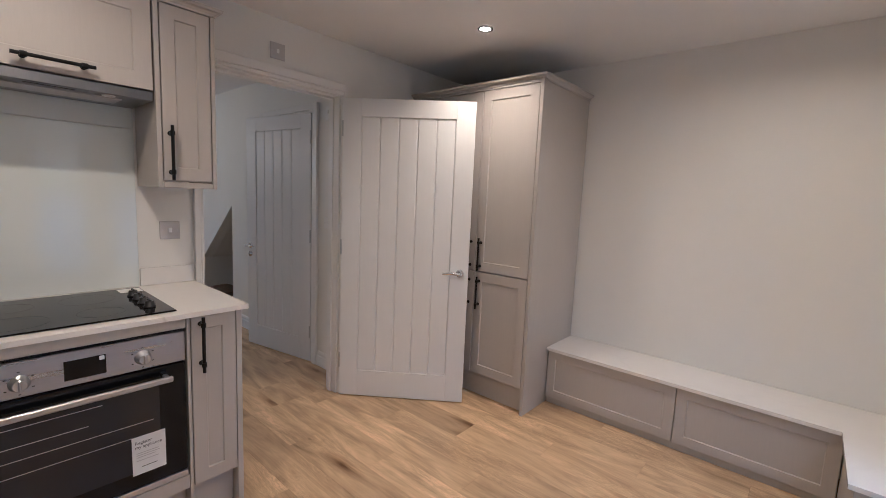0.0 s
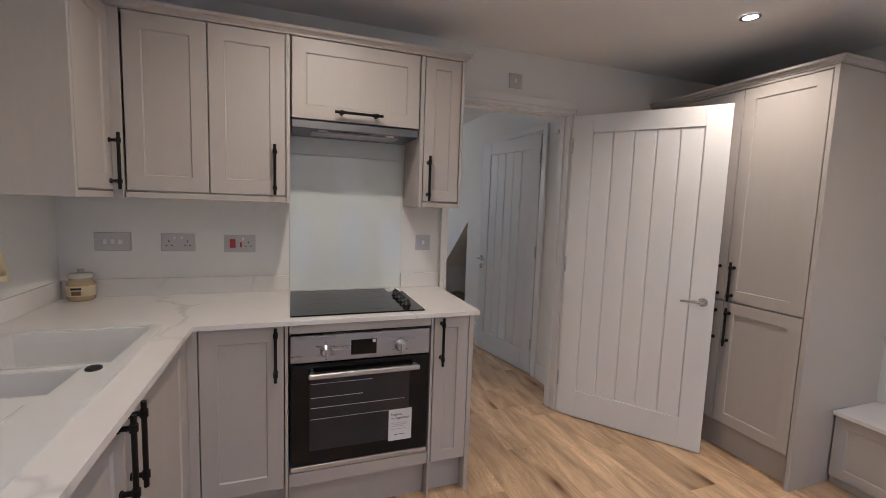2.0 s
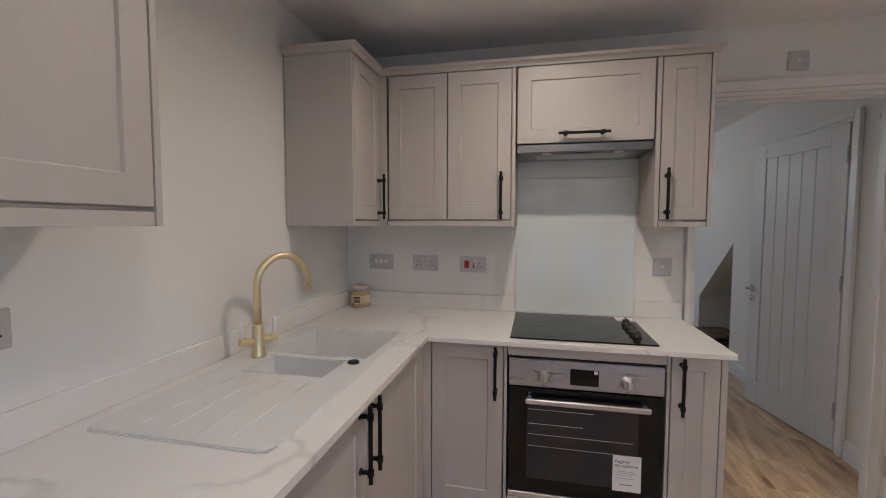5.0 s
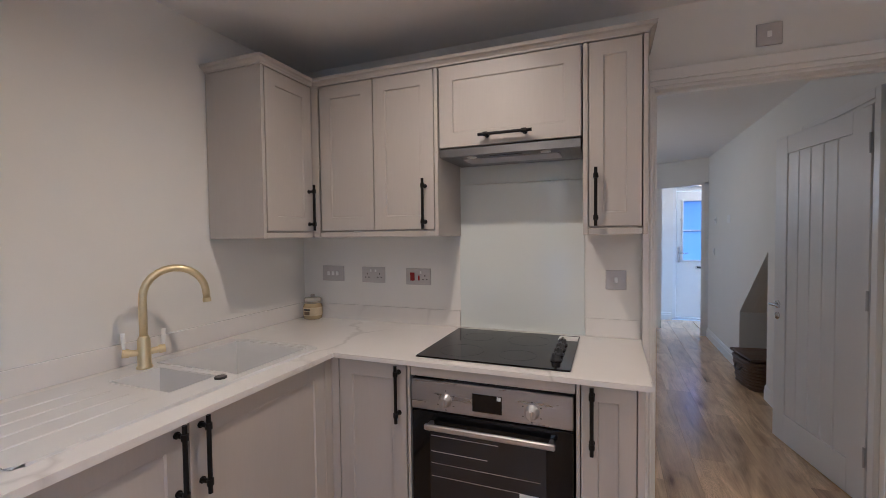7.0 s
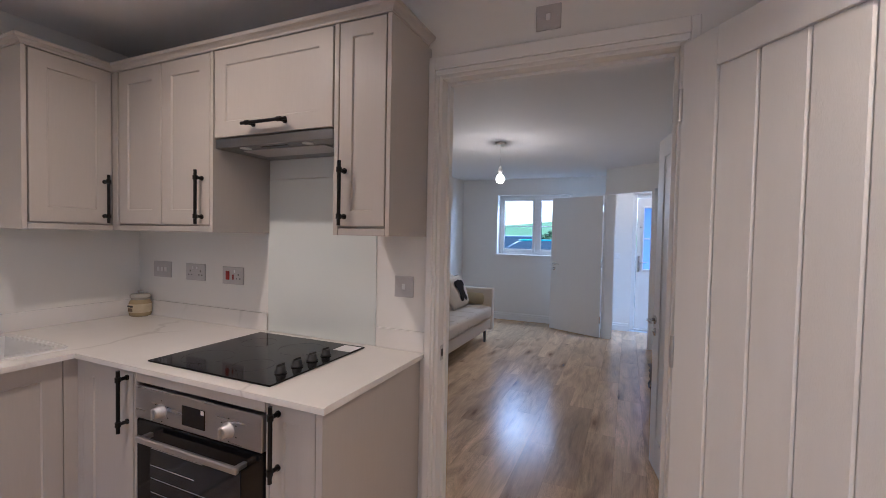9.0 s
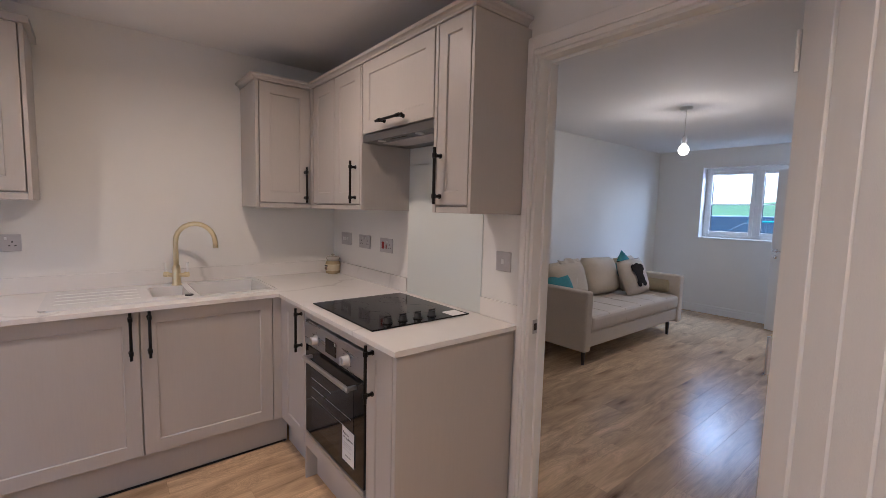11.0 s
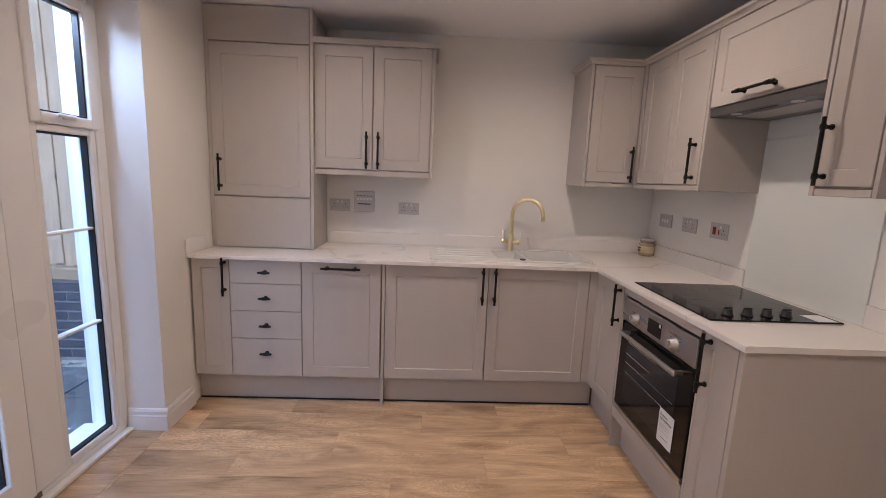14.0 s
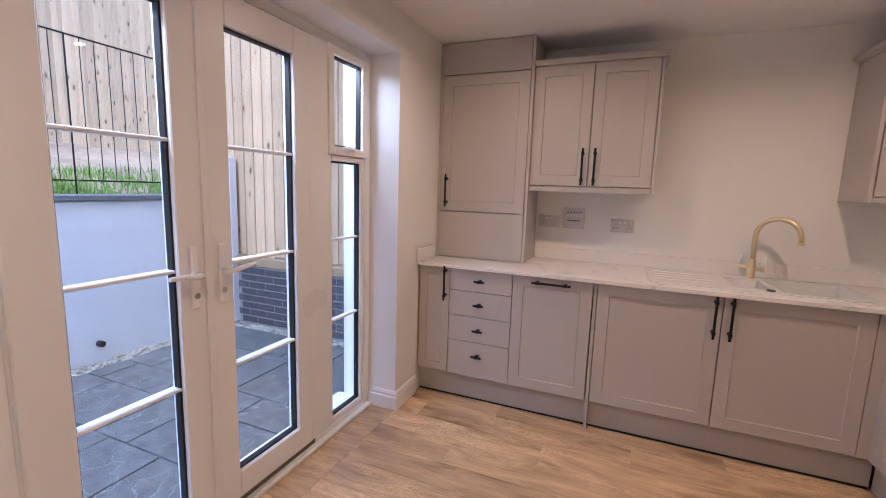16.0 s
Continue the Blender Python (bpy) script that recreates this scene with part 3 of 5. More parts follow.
for z0, z1 in ((0.94, 1.39), (1.41, 1.86)):
    pn = part("pane", boxm(-0.04, -0.03, 0.16, w - 0.16, z0, z1), FROST, fd, "frosted glass pane")
    pn.visible_shadow = False
part("glazing_bar", boxm(-0.05, -0.018, 0.16, w - 0.16, 1.39, 1.41, 0.002), PVC, fd)
bm = bmesh.new()
for a in ((0.135, 0.16, 0.915, 1.885), (w - 0.16, w - 0.135, 0.915, 1.885), (0.16, w - 0.16, 0.915, 0.94), (0.16, w - 0.16, 1.86, 1.885)):
    box(bm, -0.012, 0.002, *a, 0.003)
part("glazing_bead", bm, PVC, fd)
part("letter_plate", boxm(-0.012, 0.004, 0.33, 0.60, 0.80, 0.85, 0.003), CHROME, fd, "chrome letter plate")
part("letter_flap", boxm(0.003, 0.007, 0.345, 0.585, 0.810, 0.840, 0.002), DARKP, fd)
part("handle_plate", boxm(-0.012, 0.004, 0.085, 0.115, 0.90, 1.14, 0.003), CHROME, fd)
bm = bmesh.new()
tube(bm, [(0.0, 0.10, 1.05), (0.04, 0.10, 1.05), (0.045, 0.13, 1.05), (0.045, 0.22, 1.05)], 0.009)
part("lever", bm, CHROME, fd)
part("spy_hole", cyl(bmesh.new(), (-0.012, 0.115, 1.57), (0.004, 0.115, 1.57), 0.01), CHROME, fd)


# ---------- french doors ----------
# aluminium track, its brown-grey darkened for the shade under the leaves
TRACK = mat("shaded_aluminium", (0.16, 0.13, 0.11), 0.45, metal=0.6, bump=0.1, scale=20, vary=0.15)
FX0, FX1 = 0.93, 1.00
fr = thing("french_doors", Matrix.Identity(4), "white uPVC garden door set with side lights, closed", "french doors")
fr["kind"] = "structure"
YM = 1.168                                     # meeting line of the two leaves
M1, M2, MW = 0.440, 2 * YM - 0.440, 0.152       # mullions beside the doors
bm = bmesh.new()
for y0, y1, z0, z1 in ((FD0, FD0 + 0.055, 0, FDT), (FD1 - 0.055, FD1, 0, FDT), (FD0 + 0.055, FD1 - 0.055, FDT - 0.055, FDT), (FD0 + 0.055, FD1 - 0.055, 0.0, 0.045),
                       (M1, M1 + MW, 0.045, FDT - 0.055), (M2 - MW, M2, 0.045, FDT - 0.055)):
    box(bm, FX0, FX1, y0, y1, z0, z1, 0.004)
part("outer_frame", bm, PVC, fr)
part("outer_sill", boxm(FX1 + 0.001, XO + 0.06, FD0 + 0.002, FD1 - 0.002, -0.02, 0.03, 0.006), PVC, fr)
part("threshold_strip", boxm(FX0 - 0.035, FX0 - 0.001, FD0 + 0.016, FD1, 0.0, 0.022, 0.004), TRIM, fr, "pale threshold strip along the door foot")


def glazed(parent, y0, y1, z0, z1, fw, bars, name, fx0=FX0 - 0.012, fx1=FX1 - 0.012, gasket=0.008, lo=0.0, hi=0.0):
    """A glazed sash: frame members, inner gasket, pane and glazing bars."""
    bm = bmesh.new()
    gy0, gy1, gz0, gz1 = y0 + (lo or fw), y1 - (hi or fw), z0 + fw, z1 - fw
    for a in ((y0, gy0, z0, z1), (gy1, y1, z0, z1), (gy0, gy1, z0, gz0), (gy0, gy1, gz1, z1)):
        box(bm, fx0, fx1, *a, 0.004)
    s = part(name, bm, PVC, parent)
    bm = bmesh.new()
    for a in ((gy0, gy0 + gasket, gz0, gz1), (gy1 - gasket, gy1, gz0, gz1), (gy0 + gasket, gy1 - gasket, gz0, gz0 + gasket), (gy0 + gasket, gy1 - gasket, gz1 - gasket, gz1)):
        box(bm, (fx0 + fx1) / 2 - 0.016, (fx0 + fx1) / 2 + 0.012, *a)
    part("gasket", bm, GASKET_GAP, s, "black rubber glazing gasket")
    xm = (fx0 + fx1) / 2
    p = part("pane", boxm(xm - 0.004, xm + 0.004, gy0, gy1, gz0, gz1), GLASS, s, "clear glass pane")
    p.visible_shadow = False
    for z in bars:
        part("glazing_bar", boxm(fx0 + 0.016, fx1 - 0.010, gy0, gy1, z - 0.0065, z + 0.0065, 0.003), PVC, s)
    return s


BARS = (0.635, 1.07, 1.52)
# black strips modelled where only shaded gaps run round the leaves
bm = bmesh.new()
for a in ((M1 + MW + 0.0005, M1 + MW + 0.0075, 0.046, FDT - 0.056), (M1 + MW + 0.0075, M2 - MW - 0.0075, FDT - 0.0598, FDT - 0.0552), (M1 + MW + 0.0075, M2 - MW - 0.0075, 0.0455, 0.0498)):
    box(bm, FX0 + 0.006, FX1 - 0.02, *a)
bm2 = boxm(FX0 + 0.004, FX1 - 0.02, M2 - MW - 0.0077, M2 - MW - 0.0003, 0.046, FDT - 0.056)
part("cover_bead", bm2, PVC, fr)
part("threshold_track", boxm(FX0 - 0.004, FX0 - 0.0005, M1 + MW - 0.02, M2 - MW + 0.02, 0.0245, 0.047), TRACK, fr, "brown-grey metal track under the door leaves")
part("leaf_gap_strips", bm, GASKET_GAP, fr, "black strips for the shadow gaps round the leaves")
d1 = glazed(fr, M1 + MW + 0.008, YM - 0.002, 0.05, FDT - 0.06, 0.118, BARS, "door_leaf", lo=0.096, hi=0.110)
d2 = glazed(fr, YM + 0.002, M2 - MW - 0.008, 0.05, FDT - 0.06, 0.118, BARS, "door_leaf", lo=0.110, hi=0.122)
part("meeting_bead", boxm(FX0 - 0.022, FX0 - 0.010, YM - 0.015, YM + 0.015, 0.06, FDT - 0.065, 0.003), PVC, fr)
# the set beyond M2 is unseen, mirrored from the first for its light
for y0, y1 in ((FD0 + 0.05, M1 + 0.005), (M2 - 0.005, FD1 - 0.05)):
    glazed(fr, y0, y1, 1.545, FDT - 0.05, 0.044, (), "vent_sash")
    glazed(fr, y0 + 0.006, y1 - 0.006, 0.045, 1.545, 0.032, (0.635, 1.09), "side_light", FX0 + 0.006, FX1 - 0.004)
    hd = part("vent_handle", boxm(FX0 - 0.026, FX0 - 0.012, (y0 + y1) / 2 - 0.035, (y0 + y1) / 2 + 0.035, 1.568, 1.590, 0.004), PVC, fr, "white vent handle")
    part("grip", boxm(FX0 - 0.045, FX0 - 0.026, (y0 + y1) / 2 - 0.012, (y0 + y1) / 2 + 0.075, 1.574, 1.588, 0.005), PVC, hd)
for s, y, way in ((d1, YM - 0.058, -1), (d2, YM + 0.058, 1)):
    pl = part("handle_plate", boxm(FX0 - 0.024, FX0 - 0.012, y - 0.017, y + 0.017, 0.925, 1.158, 0.006), PVC, s, "white backplate")
    bm = bmesh.new()
    tube(bm, [(FX0 - 0.02, y, 1.05), (FX0 - 0.055, y, 1.05), (FX0 - 0.062, y + way * 0.02, 1.052), (FX0 - 0.062, y + way * 0.06, 1.058), (FX0 - 0.058, y + way * 0.12, 1.060)], [0.011, 0.011, 0.011, 0.010, 0.008])
    part("lever", bm, PVC, pl)
    part("lock_cylinder", cyl(bmesh.new(), (FX0 - 0.028, y, 0.975), (FX0 - 0.022, y, 0.975), 0.011), CHROME, pl, "chrome lock cylinder")


# ---------- kitchen units ----------
def bar_handle(parent, x, z, length, upright=True, y=0.0):
    """Black bar handle on two posts, standing off a front at y."""
    u = (lambda s, o: (x, y - o, z + s)) if upright else (lambda s, o: (x + s, y - o, z))
    bm = cyl(bmesh.new(), u(-length / 2, 0.032), u(length / 2, 0.032), 0.0065)
    h = part("bar_handle", bm, BLACK, parent, "black bar handle")
    for s in (-1, 1):
        a = s * (length / 2 - 0.032)
        bm = cyl(bmesh.new(), u(a, 0.0), u(a, 0.034), 0.0065)
        cyl(bm, u(a - 0.009, 0.032), u(a + 0.009, 0.032), 0.0095)
        cyl(bm, u(a, 0.0), u(a, 0.004), 0.010)
        part("post", bm, BLACK, h)
    return h


def knob(parent, x, z, y=0.0):
    bm = cyl(bmesh.new(), (x, y, z), (x, y - 0.028, z), 0.006)
    cyl(bm, (x, y, z), (x, y - 0.004, z), 0.012)
    k = part("knob", bm, BLACK, parent, "black bar knob")
    bm = cyl(bmesh.new(), (x - 0.033, y - 0.028, z), (x + 0.033, y - 0.028, z), 0.0065)
    cyl(bm, (x - 0.012, y - 0.028, z), (x + 0.012, y - 0.028, z), 0.0095)
    part("bar", bm, BLACK, k)


def shaker(parent, x0, x1, z0, z1, st=0.062, t=0.02, name="door"):
    """Framed shaker front with a recessed flat panel and chamfered inner edge; its face is at y = 0."""
    bm = bmesh.new()
    g = 0.0028
    x0, x1, z0, z1 = x0 + g, x1 - g, z0 + g, z1 - g
    rings = []
    for ins, y in ((0.0, t), (0.0, 0.0015), (0.0015, 0.0), (st, 0.0), (st + 0.004, 0.0065)):
        rings.append([bm.verts.new(c) for c in ((x0 + ins, y, z0 + ins), (x1 - ins, y, z0 + ins), (x1 - ins, y, z1 - ins), (x0 + ins, y, z1 - ins))])
    bm.faces.new(rings[0])
    for a, b in zip(rings, rings[1:]):
        for k in range(4):
            bm.faces.new((a[k], a[(k + 1) % 4], b[(k + 1) % 4], b[k]))
    bm.faces.new(rings[-1])
    return part(name, bm, CAB, parent)


def slab(parent, x0, x1, z0, z1, name="panel", t=0.02):
    return part(name, boxm(x0 + 0.0015, x1 - 0.0015, 0, t, z0 + 0.0015, z1 - 0.0015, 0.0015), CAB, parent)


def unit(name, m, w, z0, z1, depth, label, category="cabinet", group=""):
    """A cabinet carcass; local x along the front, y into the cabinet, the fronts' face at y = 0."""
    c = thing(name, m, label, category, group)
    part("body", boxm(0.0005, w - 0.0005, 0.022, depth, z0, z1, 0.001), CABIN, c)
    return c


ZB, ZT, WT = 0.177, 0.887, 0.908
SINK = lambda x: pose(x, -0.240, 0, 0, 0, 180)
HOBS = lambda y: pose(-1.650, y, 0, 0, 0, 90)
DB = 0.61

c = unit("base_cabinet", SINK(0.722), 0.216, ZB, ZT, DB, "greige shaker base cabinet with a narrow door, under the worktop", group="base cabinets")
bar_handle(shaker(c, 0, 0.216, ZB, ZT, 0.052), 0.189, 0.785, 0.225)
c = unit("drawer_cabinet", SINK(0.506), 0.410, ZB, ZT, DB, "greige base cabinet with four plain drawers, under the worktop", group="base cabinets")
for z0, z1 in ((ZB, 0.412), (0.412, 0.580), (0.580, 0.745), (0.745, ZT)):
    d = slab(c, 0, 0.410, z0, z1, "drawer_front")
    knob(d, 0.205, (z0 + z1) / 2 + (0.03 if z0 == ZB else 0.0))
c = unit("dishwasher_cabinet", SINK(0.096), 0.464, ZB, ZT, DB, "slimline dishwasher behind a greige shaker door", "dishwasher")
bar_handle(shaker(c, 0, 0.464, ZB, ZT), 0.232, 0.853, 0.225, False)
leg = thing("end_panel", Matrix.Identity(4), "greige support panel beside the dishwasher", "end panel")
part("panel", boxm(-0.390, -0.372, -0.85, -0.248, 0.0, ZT, 0.001), CAB, leg)
c = unit("sink_cabinet", SINK(-0.392), 1.214, ZB, 0.70, DB, "greige two-door shaker sink base cabinet", group="base cabinets")
part("top_rail", boxm(0, 1.214, 0.022, 0.04, 0.70, ZT), CABIN, c)
bar_handle(shaker(c, 0, 0.608, ZB, ZT), 0.572, 0.777, 0.225)
bar_handle(shaker(c, 0.608, 1.214, ZB, ZT), 0.645, 0.777, 0.225)
f = thing("corner_post", Matrix.Identity(4), "greige corner filler post between the base runs", "corner post")
bm = boxm(-1.672, -1.607, -0.262, -0.242, ZB, ZT, 0.001)
box(bm, -1.672, -1.652, -0.2415, -0.205, ZB, ZT, 0.001)
part("panel", bm, CAB, f)

c = unit("base_cabinet", HOBS(-0.203), 0.312, ZB, ZT, 0.60, "greige shaker base cabinet with one door beside the oven", group="base cabinets")
bar_handle(shaker(c, 0, 0.312, ZB, ZT), 0.280, 0.773, 0.225)
c = unit("base_cabinet", HOBS(0.755), 0.175, ZB, ZT, 0.60, "narrow greige shaker base cabinet at the end of the run", group="base cabinets")
bar_handle(shaker(c, 0, 0.175, ZB, ZT, 0.052), 0.037, 0.773, 0.225)
leg = thing("end_panel", Matrix.Identity(4), "greige end panel closing the oven run, down to the floor", "end panel")
part("panel", boxm(-2.258, -1.650, 0.9305, 0.953, 0.0, ZT, 0.001), CAB, leg)
for y in (0.112, 0.742):
    leg = thing("support_panel", Matrix.Identity(4), "greige upright panel beside the oven", "end panel", "oven panels")
    part("panel", boxm(-2.20, -1.652, y, y + 0.012, 0.0, ZT, 0.001), CAB, leg)

# oven housing and oven
ov = unit("oven_housing", HOBS(0.126), 0.614, ZB, 0.225, 0.60, "greige oven housing with plain filler rails", "cabinet")
slab(ov, 0, 0.614, ZB, 0.238, "lower_rail")
slab(ov, 0, 0.614, 0.846, ZT, "upper_rail")
oven = thing("oven", HOBS(0.133), "stainless steel and black glass built-in electric oven", "oven")
W = 0.60
part("body", boxm(0.002, W - 0.002, 0.02, 0.55, 0.240, 0.842), DARKP, oven)
pn = part("control_panel", boxm(0, W, -0.006, 0.02, 0.722, 0.838, 0.003), OVENSTEEL, oven, "brushed steel control panel")
part("display", boxm(0.246, 0.356, -0.008, 0.0, 0.742, 0.808, 0.001), GLASSB, pn, "black display")
part("display_sticker", boxm(0.338, 0.352, -0.0086, -0.0078, 0.792, 0.806), PAPER, pn)
for kx in (0.142, 0.462):
    kb = part("knob", lathe_y(kx, -0.006, 0.768, -1, [(0.026, 0), (0.026, 0.004), (0.020, 0.006), (0.019, 0.026), (0.016, 0.029)]), STEEL, pn, "steel control knob")
    part("grip", boxm(kx - 0.004, kx + 0.004, -0.044, -0.034, 0.752, 0.784, 0.002), STEEL, kb)
    for k in range(6):
        a = radians(-60 + k * 60)
        cx, cz = kx + 0.036 * math.sin(a), 0.768 + 0.036 * math.cos(a)
        part("mark", boxm(cx - 0.003, cx + 0.003, -0.0068, -0.0058, cz - 0.0015, cz + 0.0015), INK, pn)
dr = part("oven_door", boxm(0, W, -0.002, 0.02, 0.268, 0.716, 0.003), GLASSB, oven, "black glass oven door")
part("window", boxm(0.075, 0.51, -0.0032, -0.001, 0.33, 0.648), OVENWIN, dr, "dark oven window")
for z, x1 in ((0.626, 0.34), (0.520, 0.49), (0.470, 0.42), (0.565, 0.3)):
    part("rack_bar", boxm(0.080, x1, -0.0042, -0.003, z - 0.0012, z + 0.0012), STEEL if z in (0.520, 0.470) else PLATE, dr)
part("trim", boxm(0, W, -0.004, 0.02, 0.242, 0.264, 0.002), STEEL, oven, "steel trim under the door")
hb = part("handle", boxm(0.070, 0.545, -0.052, -0.036, 0.664, 0.686, 0.004), STEEL, dr, "wide flat steel handle")
for hx in (0.085, 0.53):
    part("post", boxm(hx - 0.008, hx + 0.008, -0.037, -0.001, 0.667, 0.683, 0.002), STEEL, hb)
tag = thing("leaflet", HOBS(0.133), "white registration leaflet taped to the oven door", "leaflet")
part("card", boxm(0.417, 0.524, -0.0056, -0.0046, 0.322, 0.470), PAPER, tag)


def words(name, text, size, m, material, parent):
    cu = bpy.data.curves.new(name, "FONT")
    cu.body, cu.size, cu.extrude = text, size, 0.0002
    tmp_ob = new(name, cu)
    dg = bpy.context.evaluated_depsgraph_get()
    me = bpy.data.meshes.new_from_object(tmp_ob.evaluated_get(dg))
    bpy.data.objects.remove(tmp_ob)
    me.materials.clear()
    me.materials.append(material)
    ob = new(name, me)
    ob.parent = parent
    ob.matrix_basis = m
    return ob


words("heading", "Register\nmy appliance", 0.0165, pose(0.426, -0.0060, 0.440, 90), INK, tag)
for k, (z, a, b) in enumerate(((0.405, 0.43, 0.50), (0.397, 0.43, 0.505), (0.389, 0.43, 0.49), (0.376, 0.43, 0.50), (0.350, 0.445, 0.495))):
    part("print_line", boxm(a, b, -0.0061, -0.0055, z - 0.0012, z + 0.0012), PLATE if k < 4 else INK, tag)

# plinths
pl = thing("plinth", Matrix.Identity(4), "greige plinth under the sink run", "plinth", "plinths")
bm = boxm(-0.370, XR - 0.005, -0.318, -0.300, 0.0, ZB - 0.004, 0.001)
box(bm, -1.70, -0.392, -0.318, -0.300, 0.0, ZB - 0.004, 0.001)
part("board", bm, CAB, pl)
# black strip put in for the shadow gap at the plinth's foot
part("shadow_gap_strip", boxm(-1.695, XR - 0.006, -0.2995, -0.294, 0.0, 0.010, 0.001), GASKET_GAP, pl, "dark strip for the shadow gap under the plinth")
pl = thing("plinth", Matrix.Identity(4), "greige plinth under the oven run", "plinth", "plinths")
bm = boxm(-1.725, -1.710, -0.299, 0.110, 0.0, ZB - 0.004, 0.001)
box(bm, -1.725, -1.710, 0.126, 0.740, 0.0, ZB - 0.004, 0.001)
box(bm, -1.725, -1.710, 0.756, 0.930, 0.0, ZB - 0.004, 0.001)
part("board", bm, CAB, pl)

# worktop
SX0, SX1, SY0, SY1 = -1.660, -0.648, -0.805, -0.308
wt = thing("worktop", Matrix.Identity(4), "white quartz worktop with fine grey veins, L-shaped", "worktop")
bm = cells([XH + 0.003, XR - 0.008], [Y0 + 0.003, 0.974], [(-1.630, 2, -0.214, 2), (SX0 + 0.02, SX1 - 0.02, SY0 + 0.02, SY1 - 0.02)], "z", WT - 0.019, WT)
bm.normal_update()
top_edges = [e for e in bm.edges if all(abs(v.co.z - WT) < 1e-6 for v in e.verts) and any(abs(f.normal.z) < 0.1 for f in e.link_faces)]
bmesh.ops.bevel(bm, geom=top_edges, offset=0.003, segments=2, affect="EDGES")
part("slab", bm, QUARTZ, wt)
for nm, b in (("upstand", (XH + 0.014, 0.088, Y0 + 0.001, Y0 + 0.013, WT + 0.0005, WT + 0.085)), ("upstand", (XH + 0.001, XH + 0.013, Y0 + 0.014, 0.125, WT + 0.0005, WT + 0.085)),
              ("upstand", (XH + 0.001, XH + 0.013, 0.742, 0.974, WT + 0.0005, WT + 0.085)), ("upstand", (XR - 0.014, XR - 0.002, -0.440, -0.212, WT + 0.0005, WT + 0.085))):
    part(nm, boxm(*b, 0.0015), QUARTZ, wt)

# glass splashback with a painted panel above
sp = thing("splashback", Matrix.Identity(4), "pale green-white glass splashback behind the hob", "splashback")
part("glass", boxm(XH + 0.001, XH + 0.008, 0.128, 0.738, WT + 0.001, 1.637, 0.001), SPLASH, sp)
part("upper_panel", boxm(XH + 0.001, XH + 0.007, 0.128, 0.738, 1.639, 1.80, 0.001), SPLASH, sp)

# hob
hob = thing("hob", pose(-1.685, 0.133, WT, 0, 0, 90), "black glass electric hob with four knobs on the worktop", "hob")
part("glass", boxm(0, 0.588, 0, 0.518, 0.001, 0.007, 0.002, 2), GLASSB, hob)
for k, (kx, ky, r) in enumerate(((0.15, 0.13, 0.09), (0.15, 0.37, 0.072), (0.38, 0.13, 0.072), (0.38, 0.37, 0.09))):
    bm = bmesh.new()
    n = 40
    a = [[bm.verts.new((kx + rr * math.cos(2 * math.pi * i / n), ky + rr * math.sin(2 * math.pi * i / n), 0.0073)) for i in range(n)] for rr in (r, r - 0.0015)]
    for i in range(n):
        bm.faces.new((a[0][i], a[0][(i + 1) % n], a[1][(i + 1) % n], a[1][i]))
    part("zone_ring", bm, RING, hob)
for k in range(4):
    kn = part("knob", lathe(bmesh.new(), [(0.021, 0.007), (0.021, 0.012), (0.017, 0.014), (0.0155, 0.030), (0.013, 0.032)], (0.527, 0.108 + k * 0.078, 0)), DARKP, hob, "black control knob")
    part("grip", boxm(0.523, 0.531, 0.091 + k * 0.078, 0.125 + k * 0.078, 0.030, 0.038, 0.002), DARKP, kn)
part("plate", boxm(0.500, 0.583, 0.420, 0.500, 0.0072, 0.0080), PAPER, hob, "white data label")

# wall units
W0, W1 = 1.412, 2.127
HW = lambda y: pose(-1.948, y, 0, 0, 0, 90)
c = unit("corner_wall_cabinet", pose(-1.628, -0.543, 0, 0, 0, 180), 0.324, W0, W1, 0.32, "greige shaker corner wall cabinet", group="wall cabinets")
bar_handle(shaker(c, 0.004, 0.316, W0, W1), 0.282, 1.528, 0.225)
part("side_panel", boxm(-0.018, 0.0, 0.0, 0.322, W0 - 0.03, W1, 0.001), CAB, c)
part("corner_box", boxm(0.326, 0.630, -0.030, 0.320, W0 - 0.028, W1, 0.001), CABIN, c)
part("corner_post", boxm(0.317, 0.3245, -0.036, 0.004, W0, W1, 0.001), CAB, c)
c = unit("wall_cabinet", HW(-0.507), 0.624, W0, W1, 0.311, "greige two-door shaker wall cabinet", group="wall cabinets")
shaker(c, 0.006, 0.311, W0, W1)
bar_handle(shaker(c, 0.311, 0.622, W0, W1), 0.576, 1.528, 0.225)
part("side_panel", boxm(0.624, 0.640, 0.0, 0.311, W0 - 0.03, W1, 0.001), CAB, c)
c = unit("hood_cabinet", HW(0.137), 0.608, 1.775, W1, 0.311, "greige lift-up shaker cabinet above the hood", group="wall cabinets")
bar_handle(shaker(c, 0.002, 0.606, 1.768, W1), 0.304, 1.808, 0.225, False)
c = unit("wall_cabinet", HW(0.766), 0.196, W0, W1, 0.311, "narrow greige shaker wall cabinet beside the doorway", group="wall cabinets")
part("side_panel", boxm(-0.018, 0.0, 0.0, 0.311, W0 - 0.03, W1, 0.001), CAB, c)
part("side_panel", boxm(0.198, 0.214, 0.0, 0.311, W0 - 0.03, W1, 0.001), CAB, c)
bar_handle(shaker(c, 0.002, 0.196, W0, W1, 0.052), 0.030, 1.528, 0.225)
pm = thing("pelmet", Matrix.Identity(4), "greige light pelmet under the wall cabinets", "pelmet", "pelmets")
